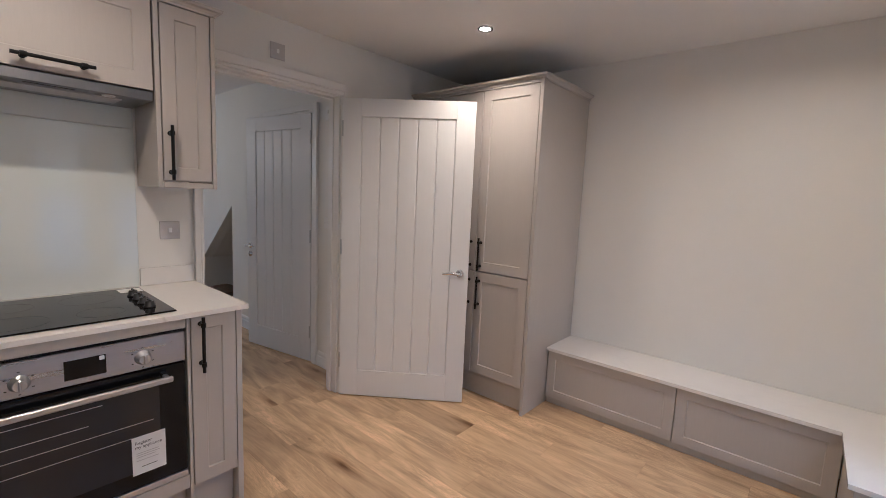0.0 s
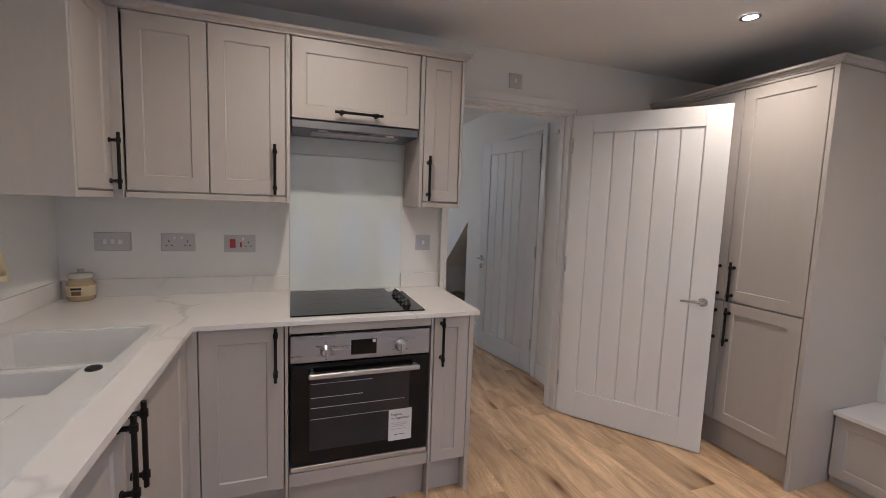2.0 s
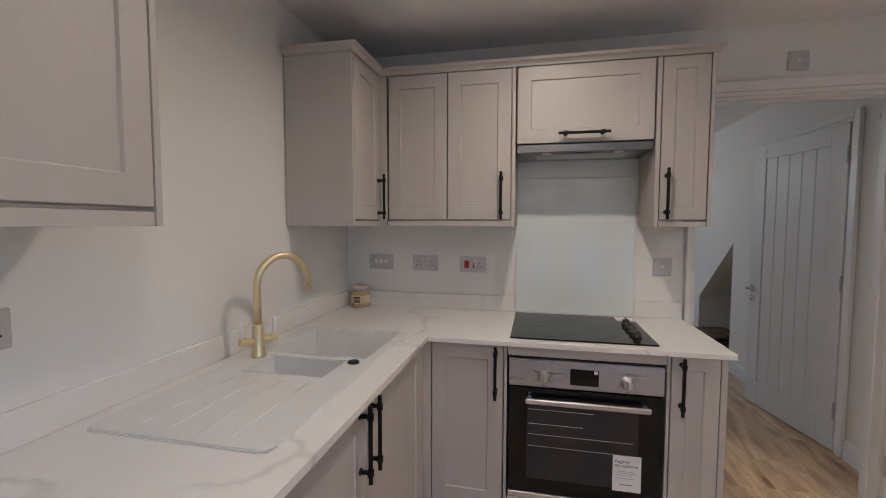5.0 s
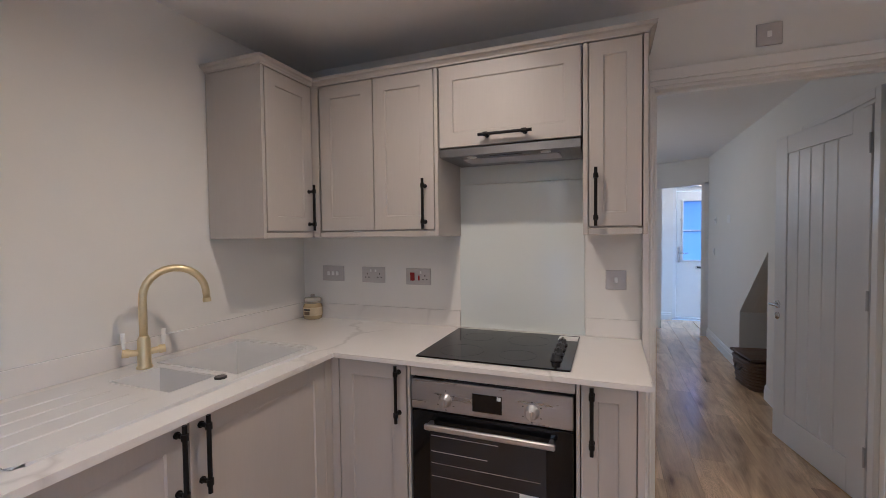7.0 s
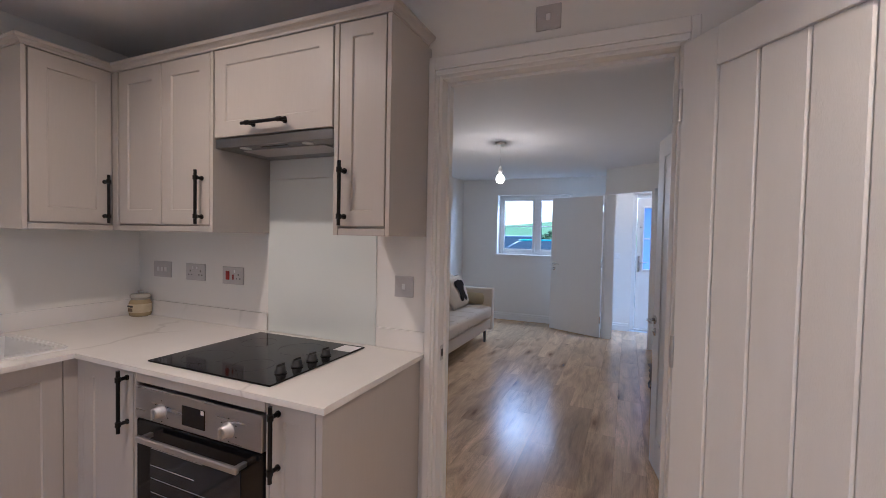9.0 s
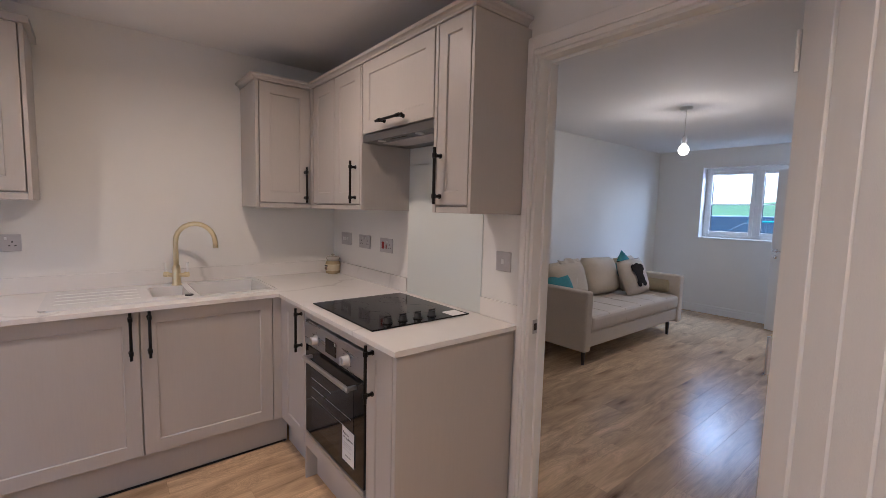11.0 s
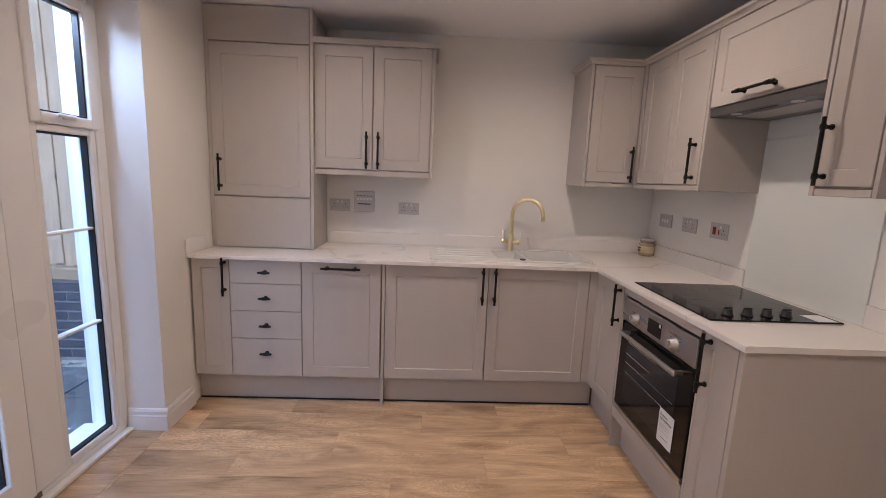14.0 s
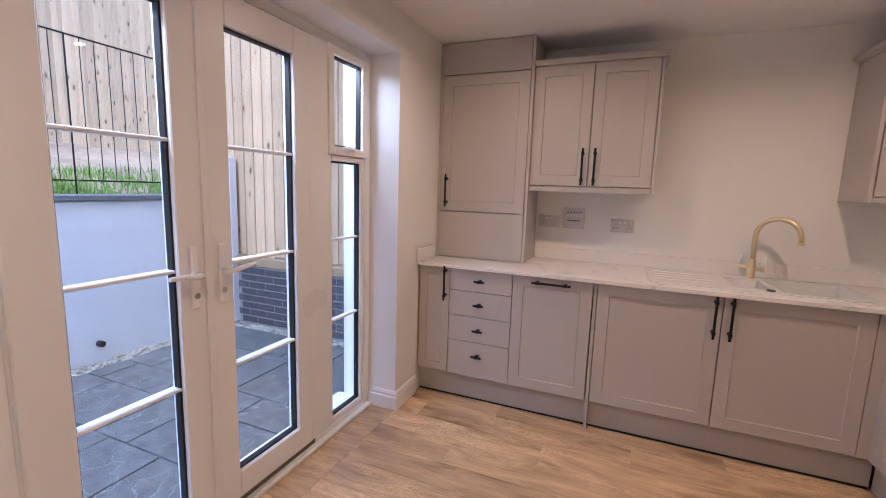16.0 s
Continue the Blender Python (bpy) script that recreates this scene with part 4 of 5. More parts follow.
for b in ((-1.968, -1.950, -0.505, 0.116), (-1.968, -1.950, 0.768, 0.962), (-1.948, -1.630, -0.564, -0.546)):
    part("strip", boxm(*b, W0 - 0.030, W0 - 0.006, 0.002), CAB, pm)

hd = thing("cooker_hood", HW(0.140), "stainless steel integrated cooker hood", "cooker hood")
part("canopy", boxm(0, 0.60, 0.005, 0.30, 1.728, 1.766, 0.003), mat("dark_brushed_steel", (0.26, 0.26, 0.27), 0.35, metal=1.0, scale=40, vary=0.06, stretch=(14, 1, 1)), hd)
part("filter", boxm(0.09, 0.51, 0.07, 0.20, 1.723, 1.7275, 0.001), PLATE, hd, "steel grease filter")
part("slot", boxm(0.22, 0.36, 0.03, 0.042, 1.7265, 1.7278), DARKP, hd)
for lx in (0.14, 0.46):
    part("hood_light", cyl(bmesh.new(), (lx, 0.035, 1.7245), (lx, 0.035, 1.7278), 0.022), WHITEP, hd)


def cornice(name, pts, z, closed_label):
    """Moulded cornice along a polyline; outward is to the right of its way."""
    prof = [(-0.02, 0.0), (0.004, 0.0), (0.005, 0.008), (0.014, 0.016), (0.026, 0.020), (0.030, 0.032), (-0.02, 0.032)]
    bm = bmesh.new()
    rings = []
    for i, p in enumerate(pts):
        p = Vector(p)
        dirs = []
        if i:
            dirs.append((p - Vector(pts[i - 1])).normalized())
        if i < len(pts) - 1:
            dirs.append((Vector(pts[i + 1]) - p).normalized())
        nn = [Vector((d.y, -d.x)) for d in dirs]
        o = nn[0] if len(nn) == 1 else (nn[0] + nn[1]) / (1 + nn[0].dot(nn[1]))
        rings.append([bm.verts.new((p.x + o.x * u, p.y + o.y * u, z + v)) for u, v in prof])
    for a, b in zip(rings, rings[1:]):
        for k in range(len(prof)):
            bm.faces.new((a[k], a[(k + 1) % len(prof)], b[(k + 1) % len(prof)], b[k]))
    bm.faces.new(rings[0])
    bm.faces.new(rings[-1][::-1])
    t = thing(name, Matrix.Identity(4), closed_label, "cornice", "cornices")
    part("moulding", bm, CAB, t)


cornice("cornice", [(XH + 0.030, 0.980), (-1.948, 0.980), (-1.948, -0.543), (-1.610, -0.543), (-1.610, Y0 + 0.005)][::-1], W1 + 0.001, "greige moulded cornice on top of the wall cabinets")
cornice("cornice", [(-0.642, Y0 + 0.005), (-0.642, -0.543), (0.092, -0.543)], 2.163, "greige moulded cornice on top of the wall cabinet")

c = unit("wall_cabinet", pose(0.122, -0.543, 0, 0, 0, 180), 0.764, 1.427, 2.162, 0.322, "greige two-door shaker wall cabinet beside the boiler cupboard", group="wall cabinets")
bar_handle(shaker(c, 0.030, 0.388, 1.427, 2.162), 0.352, 1.545, 0.225)
bar_handle(shaker(c, 0.388, 0.746, 1.427, 2.162), 0.424, 1.545, 0.225)
part("side_panel", boxm(0.748, 0.764, 0.0, 0.322, 1.390, 2.162, 0.001), CAB, c)
part("pelmet", boxm(0.030, 0.747, 0.004, 0.020, 1.390, 1.420, 0.001), CAB, c)
c = unit("boiler_cupboard", pose(0.708, -0.515, 0, 0, 0, 180), 0.612, WT + 0.003, H - 0.004, 0.35, "full-height greige boiler cupboard standing on the worktop", "cupboard")
bar_handle(shaker(c, 0.002, 0.596, 1.235, 2.140, 0.066), 0.048, 1.375, 0.225)
slab(c, 0.002, 0.596, WT + 0.003, 1.232, "lower_panel")
slab(c, 0.002, 0.596, 2.143, H - 0.005, "upper_panel")
part("side_panel", boxm(0.598, 0.616, 0.0, 0.352, WT + 0.001, H - 0.004, 0.001), CAB, c)
part("filler", boxm(-0.024, 0.0, 0.008, 0.026, WT + 0.003, H - 0.004, 0.001), CAB, c)

# tall cupboard in the far corner
TX0, TX1, TY = -2.250, -1.160, 2.524
c = unit("tall_cupboard", pose(TX0, TY, 0, 0, 0, 0), TX1 - TX0 - 0.022, 0.15, 2.112, 0.615, "tall greige shaker larder and fridge cupboard", "cupboard")
mid = 0.650
for z0, z1, hz in ((0.175, 0.897, 0.752), (0.900, 2.097, 1.017)):
    bar_handle(shaker(c, 0.06, mid, z0, z1), mid - 0.042, hz, 0.225)
    bar_handle(shaker(c, mid, 1.066, z0, z1), mid + 0.042, hz, 0.225)
part("side_panel", boxm(1.068, 1.090, -0.002, 0.660, 0.0, 2.112, 0.001), CAB, c)
part("plinth", boxm(0.0, 1.067, 0.055, 0.073, 0.0, 0.168, 0.001), CAB, c)
part("top_rail", boxm(0.0, 1.067, 0.001, 0.02, 2.099, 2.112, 0.001), CAB, c)
cornice("cornice", [(TX0 - 0.005, TY), (TX1, TY), (TX1, Y1 - 0.005)], 2.113, "greige moulded cornice on top of the tall cupboard")

# bench seat
BZ, BY = 0.402, 2.800
bn = thing("storage_bench", Matrix.Identity(4), "long white-topped greige storage bench along the wall", "bench")
part("seat_top", prism(bmesh.new(), [(TX1 + 0.004, BY), (0.335, BY), (0.335, 2.30), (XR - 0.002, 2.30), (XR - 0.002, Y1 - 0.002), (TX1 + 0.004, Y1 - 0.002)], "z", BZ - 0.020, BZ), PLAINQ, bn, "white quartz seat top")
for x0, x1 in ((TX1 + 0.006, -0.352), (-0.352, 0.352)):
    g = part("front_base", boxm(x0, x1, BY + 0.042, Y1 - 0.01, 0.0, BZ - 0.021), CABIN, bn)
fp = [shaker(bn, TX1 + 0.006, -0.352, 0.045, BZ - 0.022, 0.055, name="front_panel"), shaker(bn, -0.352, 0.352, 0.045, BZ - 0.022, 0.055, name="front_panel")]
for p in fp:
    p.location.y = BY + 0.020
rt = thing("bench_end_box", Matrix.Identity(4), "greige end of the storage bench along the garden wall", "bench")
part("body", boxm(0.355, XR - 0.004, 2.32, BY + 0.04, 0.0, BZ - 0.021, 0.001), CAB, rt)

# sink
sk = thing("sink", Matrix.Identity(4), "white ceramic one and a half bowl sink with drainer", "sink")
BIG, SML = (-1.632, -1.272, -0.745, -0.352), (-1.238, -1.070, -0.690, -0.412)
bm = cells([SX0, SX1], [SY0, SY1], [BIG, SML], "z", WT - 0.004, WT + 0.007)
corners = [e for e in bm.edges if abs(e.verts[0].co.z - e.verts[1].co.z) > 0.003 and all(min(abs(v.co.x - SX0), abs(v.co.x - SX1)) < 1e-5 and min(abs(v.co.y - SY0), abs(v.co.y - SY1)) < 1e-5 for v in e.verts)]
bmesh.ops.bevel(bm, geom=corners, offset=0.030, segments=5, affect="EDGES", profile=0.5)
bm.normal_update()
ed = [e for e in bm.edges if all(v.co.z > WT + 0.006 for v in e.verts) and any(abs(f.normal.z) < 0.1 for f in e.link_faces)]
bmesh.ops.bevel(bm, geom=ed, offset=0.004, segments=2, affect="EDGES")
part("rim", bm, CERAMIC, sk)


def bowl(x0, x1, y0, y1, depth):
    bm = bmesh.new()
    rings = []
    for ins, z in ((0, WT + 0.003), (0.004, WT - 0.03), (0.012, WT - depth + 0.03), (0.035, WT - depth)):
        rings.append([bm.verts.new(c) for c in ((x0 + ins, y0 + ins, z), (x1 - ins, y0 + ins, z), (x1 - ins, y1 - ins, z), (x0 + ins, y1 - ins, z))])
    for a, b in zip(rings, rings[1:]):
        for k in range(4):
            bm.faces.new((a[k], a[(k + 1) % 4], b[(k + 1) % 4], b[k]))
    bm.faces.new(rings[-1])
    return bm


for b, dp in ((BIG, 0.19), (SML, 0.13)):
    p = part("bowl", bowl(*b, dp), CERAMIC, sk)
    part("waste", cyl(bmesh.new(), ((b[0] + b[1]) / 2, (b[2] + b[3]) / 2, WT - dp), ((b[0] + b[1]) / 2, (b[2] + b[3]) / 2, WT - dp + 0.003), 0.035), CHROME, p, "chrome waste")
for k in range(4):
    x0, y0 = -1.02, -0.43 - k * 0.085
    bm = bmesh.new()
    tube(bm, [(x0, y0, WT + 0.0050), (-0.93, y0, WT + 0.0056), (-0.70, y0, WT + 0.0056), (-0.685, y0, WT + 0.0046)], [0.0035, 0.0052, 0.0052, 0.0030], 8)
    part("drainer_rib", bm, CERAMIC, sk)
part("waste_knob", lathe(bmesh.new(), [(0.020, 0.0), (0.020, 0.005), (0.017, 0.007)], (-1.225, -0.375, WT + 0.007)), DARKP, sk, "dark bronze overflow cover")

# tap
TXX, TYY = -1.215, -0.738
tap = thing("tap", pose(TXX, TYY, WT + 0.0072), "brushed brass swan-neck mixer tap with two levers", "tap")
part("base", lathe(bmesh.new(), [(0.026, 0), (0.026, 0.006), (0.022, 0.012), (0.021, 0.10), (0.018, 0.112), (0.0145, 0.118)]), BRASS, tap)
arc = [(0, 0, 0.11), (0, 0, 0.18), (0, 0, 0.255)]
R = 0.105
for k in range(1, 13):
    a = math.pi * k / 12 * 0.97
    reach = R - R * math.cos(a)
    arc.append((-0.90 * reach, 0.43 * reach, 0.255 + R * math.sin(a)))
arc.append((arc[-1][0] - 0.002, arc[-1][1] + 0.001, arc[-1][2] - 0.03))
part("spout", tube(bmesh.new(), arc, 0.0135, 14), BRASS, tap)
part("nozzle", cyl(bmesh.new(), arc[-1], (arc[-1][0], arc[-1][1] + 0.001, arc[-1][2] - 0.016), 0.015), BRASS, tap)
for s in (-1, 1):
    ux, uy = s * -0.86, s * 0.5
    bm = cyl(bmesh.new(), (ux * 0.015, uy * 0.015, 0.058), (ux * 0.058, uy * 0.058, 0.062), 0.012)
    cyl(bm, (ux * 0.045, uy * 0.045, 0.061), (ux * 0.066, uy * 0.066, 0.063), 0.016)
    lv = part("valve", bm, BRASS, tap)
    bm = tube(bmesh.new(), [(ux * 0.058, uy * 0.058, 0.062), (ux * 0.060, uy * 0.060, 0.09), (ux * 0.062, uy * 0.062, 0.135)], [0.005, 0.006, 0.0075], 10)
    part("lever", bm, WHITEP, lv, "white ceramic lever")

# scented candle jar
jar = thing("candle_jar", pose(-2.205, -0.768, WT) @ Matrix.Diagonal((1.2, 1.2, 1.05, 1)), "small glass jar candle with cream wax and lid", "candle")
part("jar", lathe(bmesh.new(), [(0.036, 0.0), (0.043, 0.005), (0.045, 0.020), (0.045, 0.070), (0.041, 0.082), (0.034, 0.089), (0.034, 0.096)]), mat("amber_wax_jar", (0.46, 0.36, 0.20), 0.15, scale=20, vary=0.10, coat=0.8), jar)
part("neck_ring", lathe(bmesh.new(), [(0.036, 0.088), (0.038, 0.091), (0.036, 0.095)]), mat("jar_glass", (0.40, 0.38, 0.32), 0.1, scale=20, coat=0.8), jar)
lid = part("lid", lathe(bmesh.new(), [(0.038, 0.096), (0.041, 0.100), (0.041, 0.112), (0.034, 0.119), (0.014, 0.121)]), mat("lid_glass", (0.50, 0.47, 0.40), 0.12, scale=20, coat=0.8), jar, "pale glass lid")
part("lid_knob", lathe(bmesh.new(), [(0.010, 0.120), (0.008, 0.125), (0.012, 0.131), (0.008, 0.135)]), mat("knob_glass", (0.52, 0.49, 0.42), 0.12, scale=20), lid)
lab = part("label", lathe(bmesh.new(), [(0.0454, 0.022), (0.0460, 0.023), (0.0460, 0.066), (0.0454, 0.067)]), mat("candle_label", (0.60, 0.50, 0.32), 0.5, scale=40, vary=0.15), jar, "printed tan label")
part("picture_patch", boxm(0.036, 0.0472, -0.014, 0.014, 0.028, 0.046, 0.001), mat("label_brown", (0.16, 0.10, 0.06), 0.5, scale=60, vary=0.3), lab)
part("print_bar", boxm(0.040, 0.0472, -0.016, 0.016, 0.051, 0.060), INK, lab)


# ---------- switches and sockets ----------
def socket(m, w, h, label, category, kind, group="sockets"):
    """Face plate in local x, z; y points into the wall. kind: 'double', 'switch', 'cooker', 'blank', 'dial', 'panel'."""
    s = thing("socket" if category == "socket" else "switch", m, label, category, group)
    part("plate", boxm(-w / 2, w / 2, -0.008, -0.0005, -h / 2, h / 2, 0.002), PLATE if kind not in ("white", "alarm") else WHITEP, s)
    if kind == "double" or kind == "cooker":
        for sx in ((-1, 1) if kind == "double" else (1,)):
            cx = sx * w * 0.27
            for dx, dz, ww, hh in ((0, 0.006, 0.005, 0.009), (-0.011, -0.014, 0.008, 0.005), (0.011, -0.014, 0.008, 0.005)):
                part("pin_slot", boxm(cx + dx - ww / 2, cx + dx + ww / 2, -0.0088, -0.0078, dz - hh / 2, dz + hh / 2), DARKP, s)
            part("rocker", boxm(cx - sx * 0.024 - 0.005, cx - sx * 0.024 + 0.005, -0.011, -0.008, 0.016, 0.030, 0.001), WHITEP, s)
    if kind == "cooker":
        part("red_rocker", boxm(-w * 0.32, -w * 0.14, -0.012, -0.008, -0.022, 0.022, 0.002), REDP, s, "red cooker switch")
        part("red_rocker", boxm(w * 0.0, w * 0.06, -0.011, -0.008, -0.020, 0.006, 0.001), REDP, s)
    if kind in ("switch", "white"):
        part("rocker", boxm(-0.008, 0.008, -0.012, -0.008, -0.012, 0.012, 0.002), WHITEP, s)
        for sx in (-1, 1):
            part("screw", cyl(bmesh.new(), (sx * w * 0.36, -0.0085, 0), (sx * w * 0.36, -0.0075, 0), 0.003, n=8), STEEL, s)
    if kind == "triple":
        for k in (-1, 0, 1):
            part("rocker", boxm(k * 0.03 - 0.009, k * 0.03 + 0.009, -0.012, -0.008, -0.012, 0.012, 0.002), WHITEP, s)
    if kind == "panel":
        for k in range(5):
            part("rocker", boxm(-0.05 + k * 0.022, -0.036 + k * 0.022, -0.011, -0.008, 0.012, 0.028, 0.001), WHITEP, s)
            part("label_bar", boxm(-0.05 + k * 0.022, -0.036 + k * 0.022, -0.0086, -0.0078, 0.038, 0.044), INK, s)
        part("label_bar", boxm(-0.045, 0.045, -0.0086, -0.0078, -0.02, -0.012), INK, s)
    if kind == "alarm":
        part("lens", boxm(-0.012, 0.014, -0.022, -0.008, -0.012, 0.018, 0.004), WHITEP, s)
    return s


ON_HOB = lambda y, z: pose(XH, y, z, 0, 0, 90)
ON_SINK = lambda x, z: pose(x, Y0, z, 0, 0, 180)
ON_HALL = lambda x, z: pose(x, YS, z, 0, 0, 0)
socket(ON_HOB(-0.657, 1.171), 0.146, 0.088, "brushed steel four-gang grid switch plate above the worktop", "switch", "triple")
socket(ON_HOB(-0.388, 1.168), 0.146, 0.088, "brushed steel double socket above the worktop", "socket", "double")
socket(ON_HOB(-0.112, 1.164), 0.146, 0.088, "brushed steel cooker switch with a red rocker", "socket", "cooker")
socket(ON_HOB(0.873, 1.173), 0.088, 0.088, "brushed steel single switch beside the doorway", "switch", "switch")
socket(ON_HOB(1.437, 2.170), 0.088, 0.088, "brushed steel fan isolator switch above the doorway", "switch", "switch")
socket(ON_SINK(0.000, 1.180), 0.146, 0.086, "brushed steel double socket under the wall cabinet", "socket", "double")
socket(ON_SINK(-0.172, 1.208), 0.146, 0.146, "brushed steel labelled appliance grid switch", "switch", "panel")
socket(ON_SINK(-0.490, 1.172), 0.146, 0.086, "brushed steel double socket above the worktop", "socket", "double")
socket(ON_HALL(-2.658, 1.160), 0.086, 0.086, "white light switch beside the cupboard door", "switch", "white")
socket(ON_HALL(-2.658, 1.975), 0.075, 0.110, "small white alarm sensor high on the hall wall", "sensor", "alarm")
socket(ON_HALL(-6.19, 1.52), 0.086, 0.086, "white thermostat on the stair wall", "thermostat", "alarm")
socket(ON_HALL(-5.60, 1.52), 0.120, 0.086, "white double light switch on the stair wall", "switch", "white")
socket(ON_HALL(-6.29, 1.135), 0.086, 0.086, "white light switch on the stair wall", "switch", "white")
socket(pose(XF, 1.568, 1.135, 0, 0, 90), 0.086, 0.086, "white light switch beside the front door", "switch", "white")

# downlights, the two at x = 0 unseen and assumed
LENS = glow("downlight_glow", (1.0, 0.80, 0.58), 5.0)
for k, (lx, ly) in enumerate(DOWNLIGHTS):
    d = thing("downlight", pose(lx, ly, H), "small round recessed ceiling downlight, lit", "downlight", "kitchen downlights")
    bm = bmesh.new()
    n = 28
    rings = [[bm.verts.new((r * math.cos(2 * math.pi * i / n), r * math.sin(2 * math.pi * i / n), z)) for i in range(n)] for r, z in ((0.046, -0.0005), (0.044, -0.006), (0.033, -0.006), (0.031, -0.002))]
    for a, b in zip(rings, rings[1:]):
        for i in range(n):
            bm.faces.new((a[i], a[(i + 1) % n], b[(i + 1) % n], b[i]))
    part("bezel", bm, CHROME, d, "chrome bezel")
    part("lens", cyl(bmesh.new(), (0, 0, -0.0045), (0, 0, -0.001), 0.0315, n=24), LENS, d, "glowing lens")


# ---------- living room ----------
LIN = mat("cream_linen", (0.58, 0.51, 0.42), 0.9, bump=0.5, scale=60, vary=0.06, fine=700)
LIN2 = mat("tan_cushion", (0.55, 0.47, 0.36), 0.9, bump=0.5, scale=60, vary=0.06, fine=700)
TEAL = mat("teal_cushion", (0.05, 0.22, 0.24), 0.85, bump=0.4, scale=60, vary=0.12, fine=600)
OLIVE = mat("olive_bolster", (0.40, 0.34, 0.22), 0.85, bump=0.4, scale=60, vary=0.1, fine=600)
PRINT = mat("dark_brown_print", (0.025, 0.018, 0.014), 0.95, scale=60, vary=0.5, spec=0.1)
LEG = mat("dark_wood_leg", (0.03, 0.02, 0.015), 0.4, scale=30, vary=0.2)


def pad(bm, c, s, puff=0.35, n=8, seed=1):
    """A stuffed pad: a rounded block that swells in the middle, with slight unevenness."""
    rs = random.Random(seed)
    ph = [rs.uniform(0, 6) for _ in range(4)]
    grid = {}
    for sgn in (-1, 1):
        for i in range(n + 1):
            for j in range(n + 1):
                u, v = i / n * 2 - 1, j / n * 2 - 1
                e = max(0.0, (1 - u ** 4) * (1 - v ** 4)) ** 0.45
                w = sgn * e * (1 + 0.10 * math.sin(3 * u + ph[0]) * math.cos(2.5 * v + ph[1]))
                pinch = 1 - 0.05 * (u * u + v * v) + 0.06 * (u * v) ** 4
                key = (i, j) if e == 0 else (i, j, sgn)
                if key not in grid:
                    grid[key] = bm.verts.new((c[0] + s[0] / 2 * u * pinch, c[1] + s[1] / 2 * v * pinch, c[2] + s[2] / 2 * w))
    for sgn in (-1, 1):
        for i in range(n):
            for j in range(n):
                q = []
                for a, b in ((i, j), (i + 1, j), (i + 1, j + 1), (i, j + 1)):
                    q.append(grid.get((a, b)) or grid[(a, b, sgn)])
                f = bm.faces.new(q if sgn > 0 else q[::-1])
                f.smooth = True
    return bm


SX, SW, SD = -4.245, 2.06, 0.85
so = thing("sofa", pose(SX, 0.070, 0, 0, 0, 180), "cream linen sofa with dark legs along the wall", "sofa")
part("seat_frame", boxm(0.10, SW - 0.10, 0.02, SD, 0.16, 0.30, 0.015, 2), LIN, so)
bm = boxm(0.105, SW - 0.105, 0.0, 0.66, 0.30, 0.46, 0.045, 3)
part("seat_cushion", bm, LIN, so, "tufted seat cushion")
for k in range(5):
    x = 0.105 + (k + 1) * (SW - 0.21) / 6
    part("seam", tube(bmesh.new(), [(x, -0.001, 0.34), (x, 0.012, 0.448), (x, 0.05, 0.4602), (x, 0.60, 0.4602)], 0.003, 6), LIN2, so)
for x0 in (0.0, SW - 0.105):
    part("arm", boxm(x0, x0 + 0.105, 0.0, SD, 0.13, 0.69, 0.02, 3), LIN, so)
part("backrest", boxm(0.105, SW - 0.105, 0.66, SD, 0.30, 0.74, 0.04, 3), LIN, so)
for lx, ly in ((0.06, 0.05), (SW - 0.26, 0.05), (0.06, SD - 0.06), (SW - 0.26, SD - 0.06)):
    part("leg", cyl(bmesh.new(), (lx, ly, 0), (lx, ly, 0.15), 0.014, 0.022), LEG, so, "dark tapered leg")


def cushion(name, m, s, material, label, seed):
    t = thing(name, m, label, "cushion", "sofa cushions")
    part("cover", pad(bmesh.new(), (0, 0, 0), s, seed=seed), material, t)
    return t


def stood(x, y, z, lean, rz, spin=0):
    return pose(x, y, z, 0, 0, rz) @ pose(0, 0, 0, 90 - lean, 0, 0) @ pose(0, 0, 0, 0, 0, spin)


cushion("cushion", stood(-4.754, -0.52, 0.66, 18, 178, 3), (0.62, 0.46, 0.24), LIN2, "large soft tan back cushion on the sofa", 3)
cushion("cushion", stood(-5.46, -0.54, 0.67, 18, 182, -2), (0.66, 0.46, 0.24), LIN2, "large soft tan back cushion on the sofa", 4)
cushion("cushion", stood(-6.053, -0.52, 0.66, 18, 180, 2), (0.46, 0.44, 0.20), LIN2, "large soft tan back cushion on the sofa", 5)
pic = cushion("cushion", stood(-5.796, -0.30, 0.665, 22, 172, 4), (0.46, 0.44, 0.15), LIN, "cream cushion with a dark printed figure", 6)
bm = bmesh.new()
for (cx, cz, r) in ((0.0, 0.06, 0.085), (-0.065, 0.085, 0.05), (0.07, 0.08, 0.05), (0.0, -0.03, 0.075), (-0.045, -0.10, 0.04), (0.05, -0.10, 0.04)):
    n = 12
    bm.faces.new([bm.verts.new((cx + r * math.cos(2 * math.pi * k / n) * (1 + 0.15 * math.sin(3 * k)), cz + r * math.sin(2 * math.pi * k / n), 0.086 - 0.35 * (cx * cx + cz * cz) + 0.002 * (r * 10))) for k in range(n)])
part("print", bm, PRINT, pic, "dark printed blot")
part("piping", tube(bmesh.new(), [(0.215 * a, 0.205 * b, 0) for a, b in ((-1, 1), (0, 0.97), (1, 1))], 0.006, 6), INK, pic)
cushion("cushion", stood(-4.53, -0.42, 0.60, 28, 165, 8), (0.36, 0.34, 0.13), TEAL, "teal velvet cushion in the sofa corner", 7)
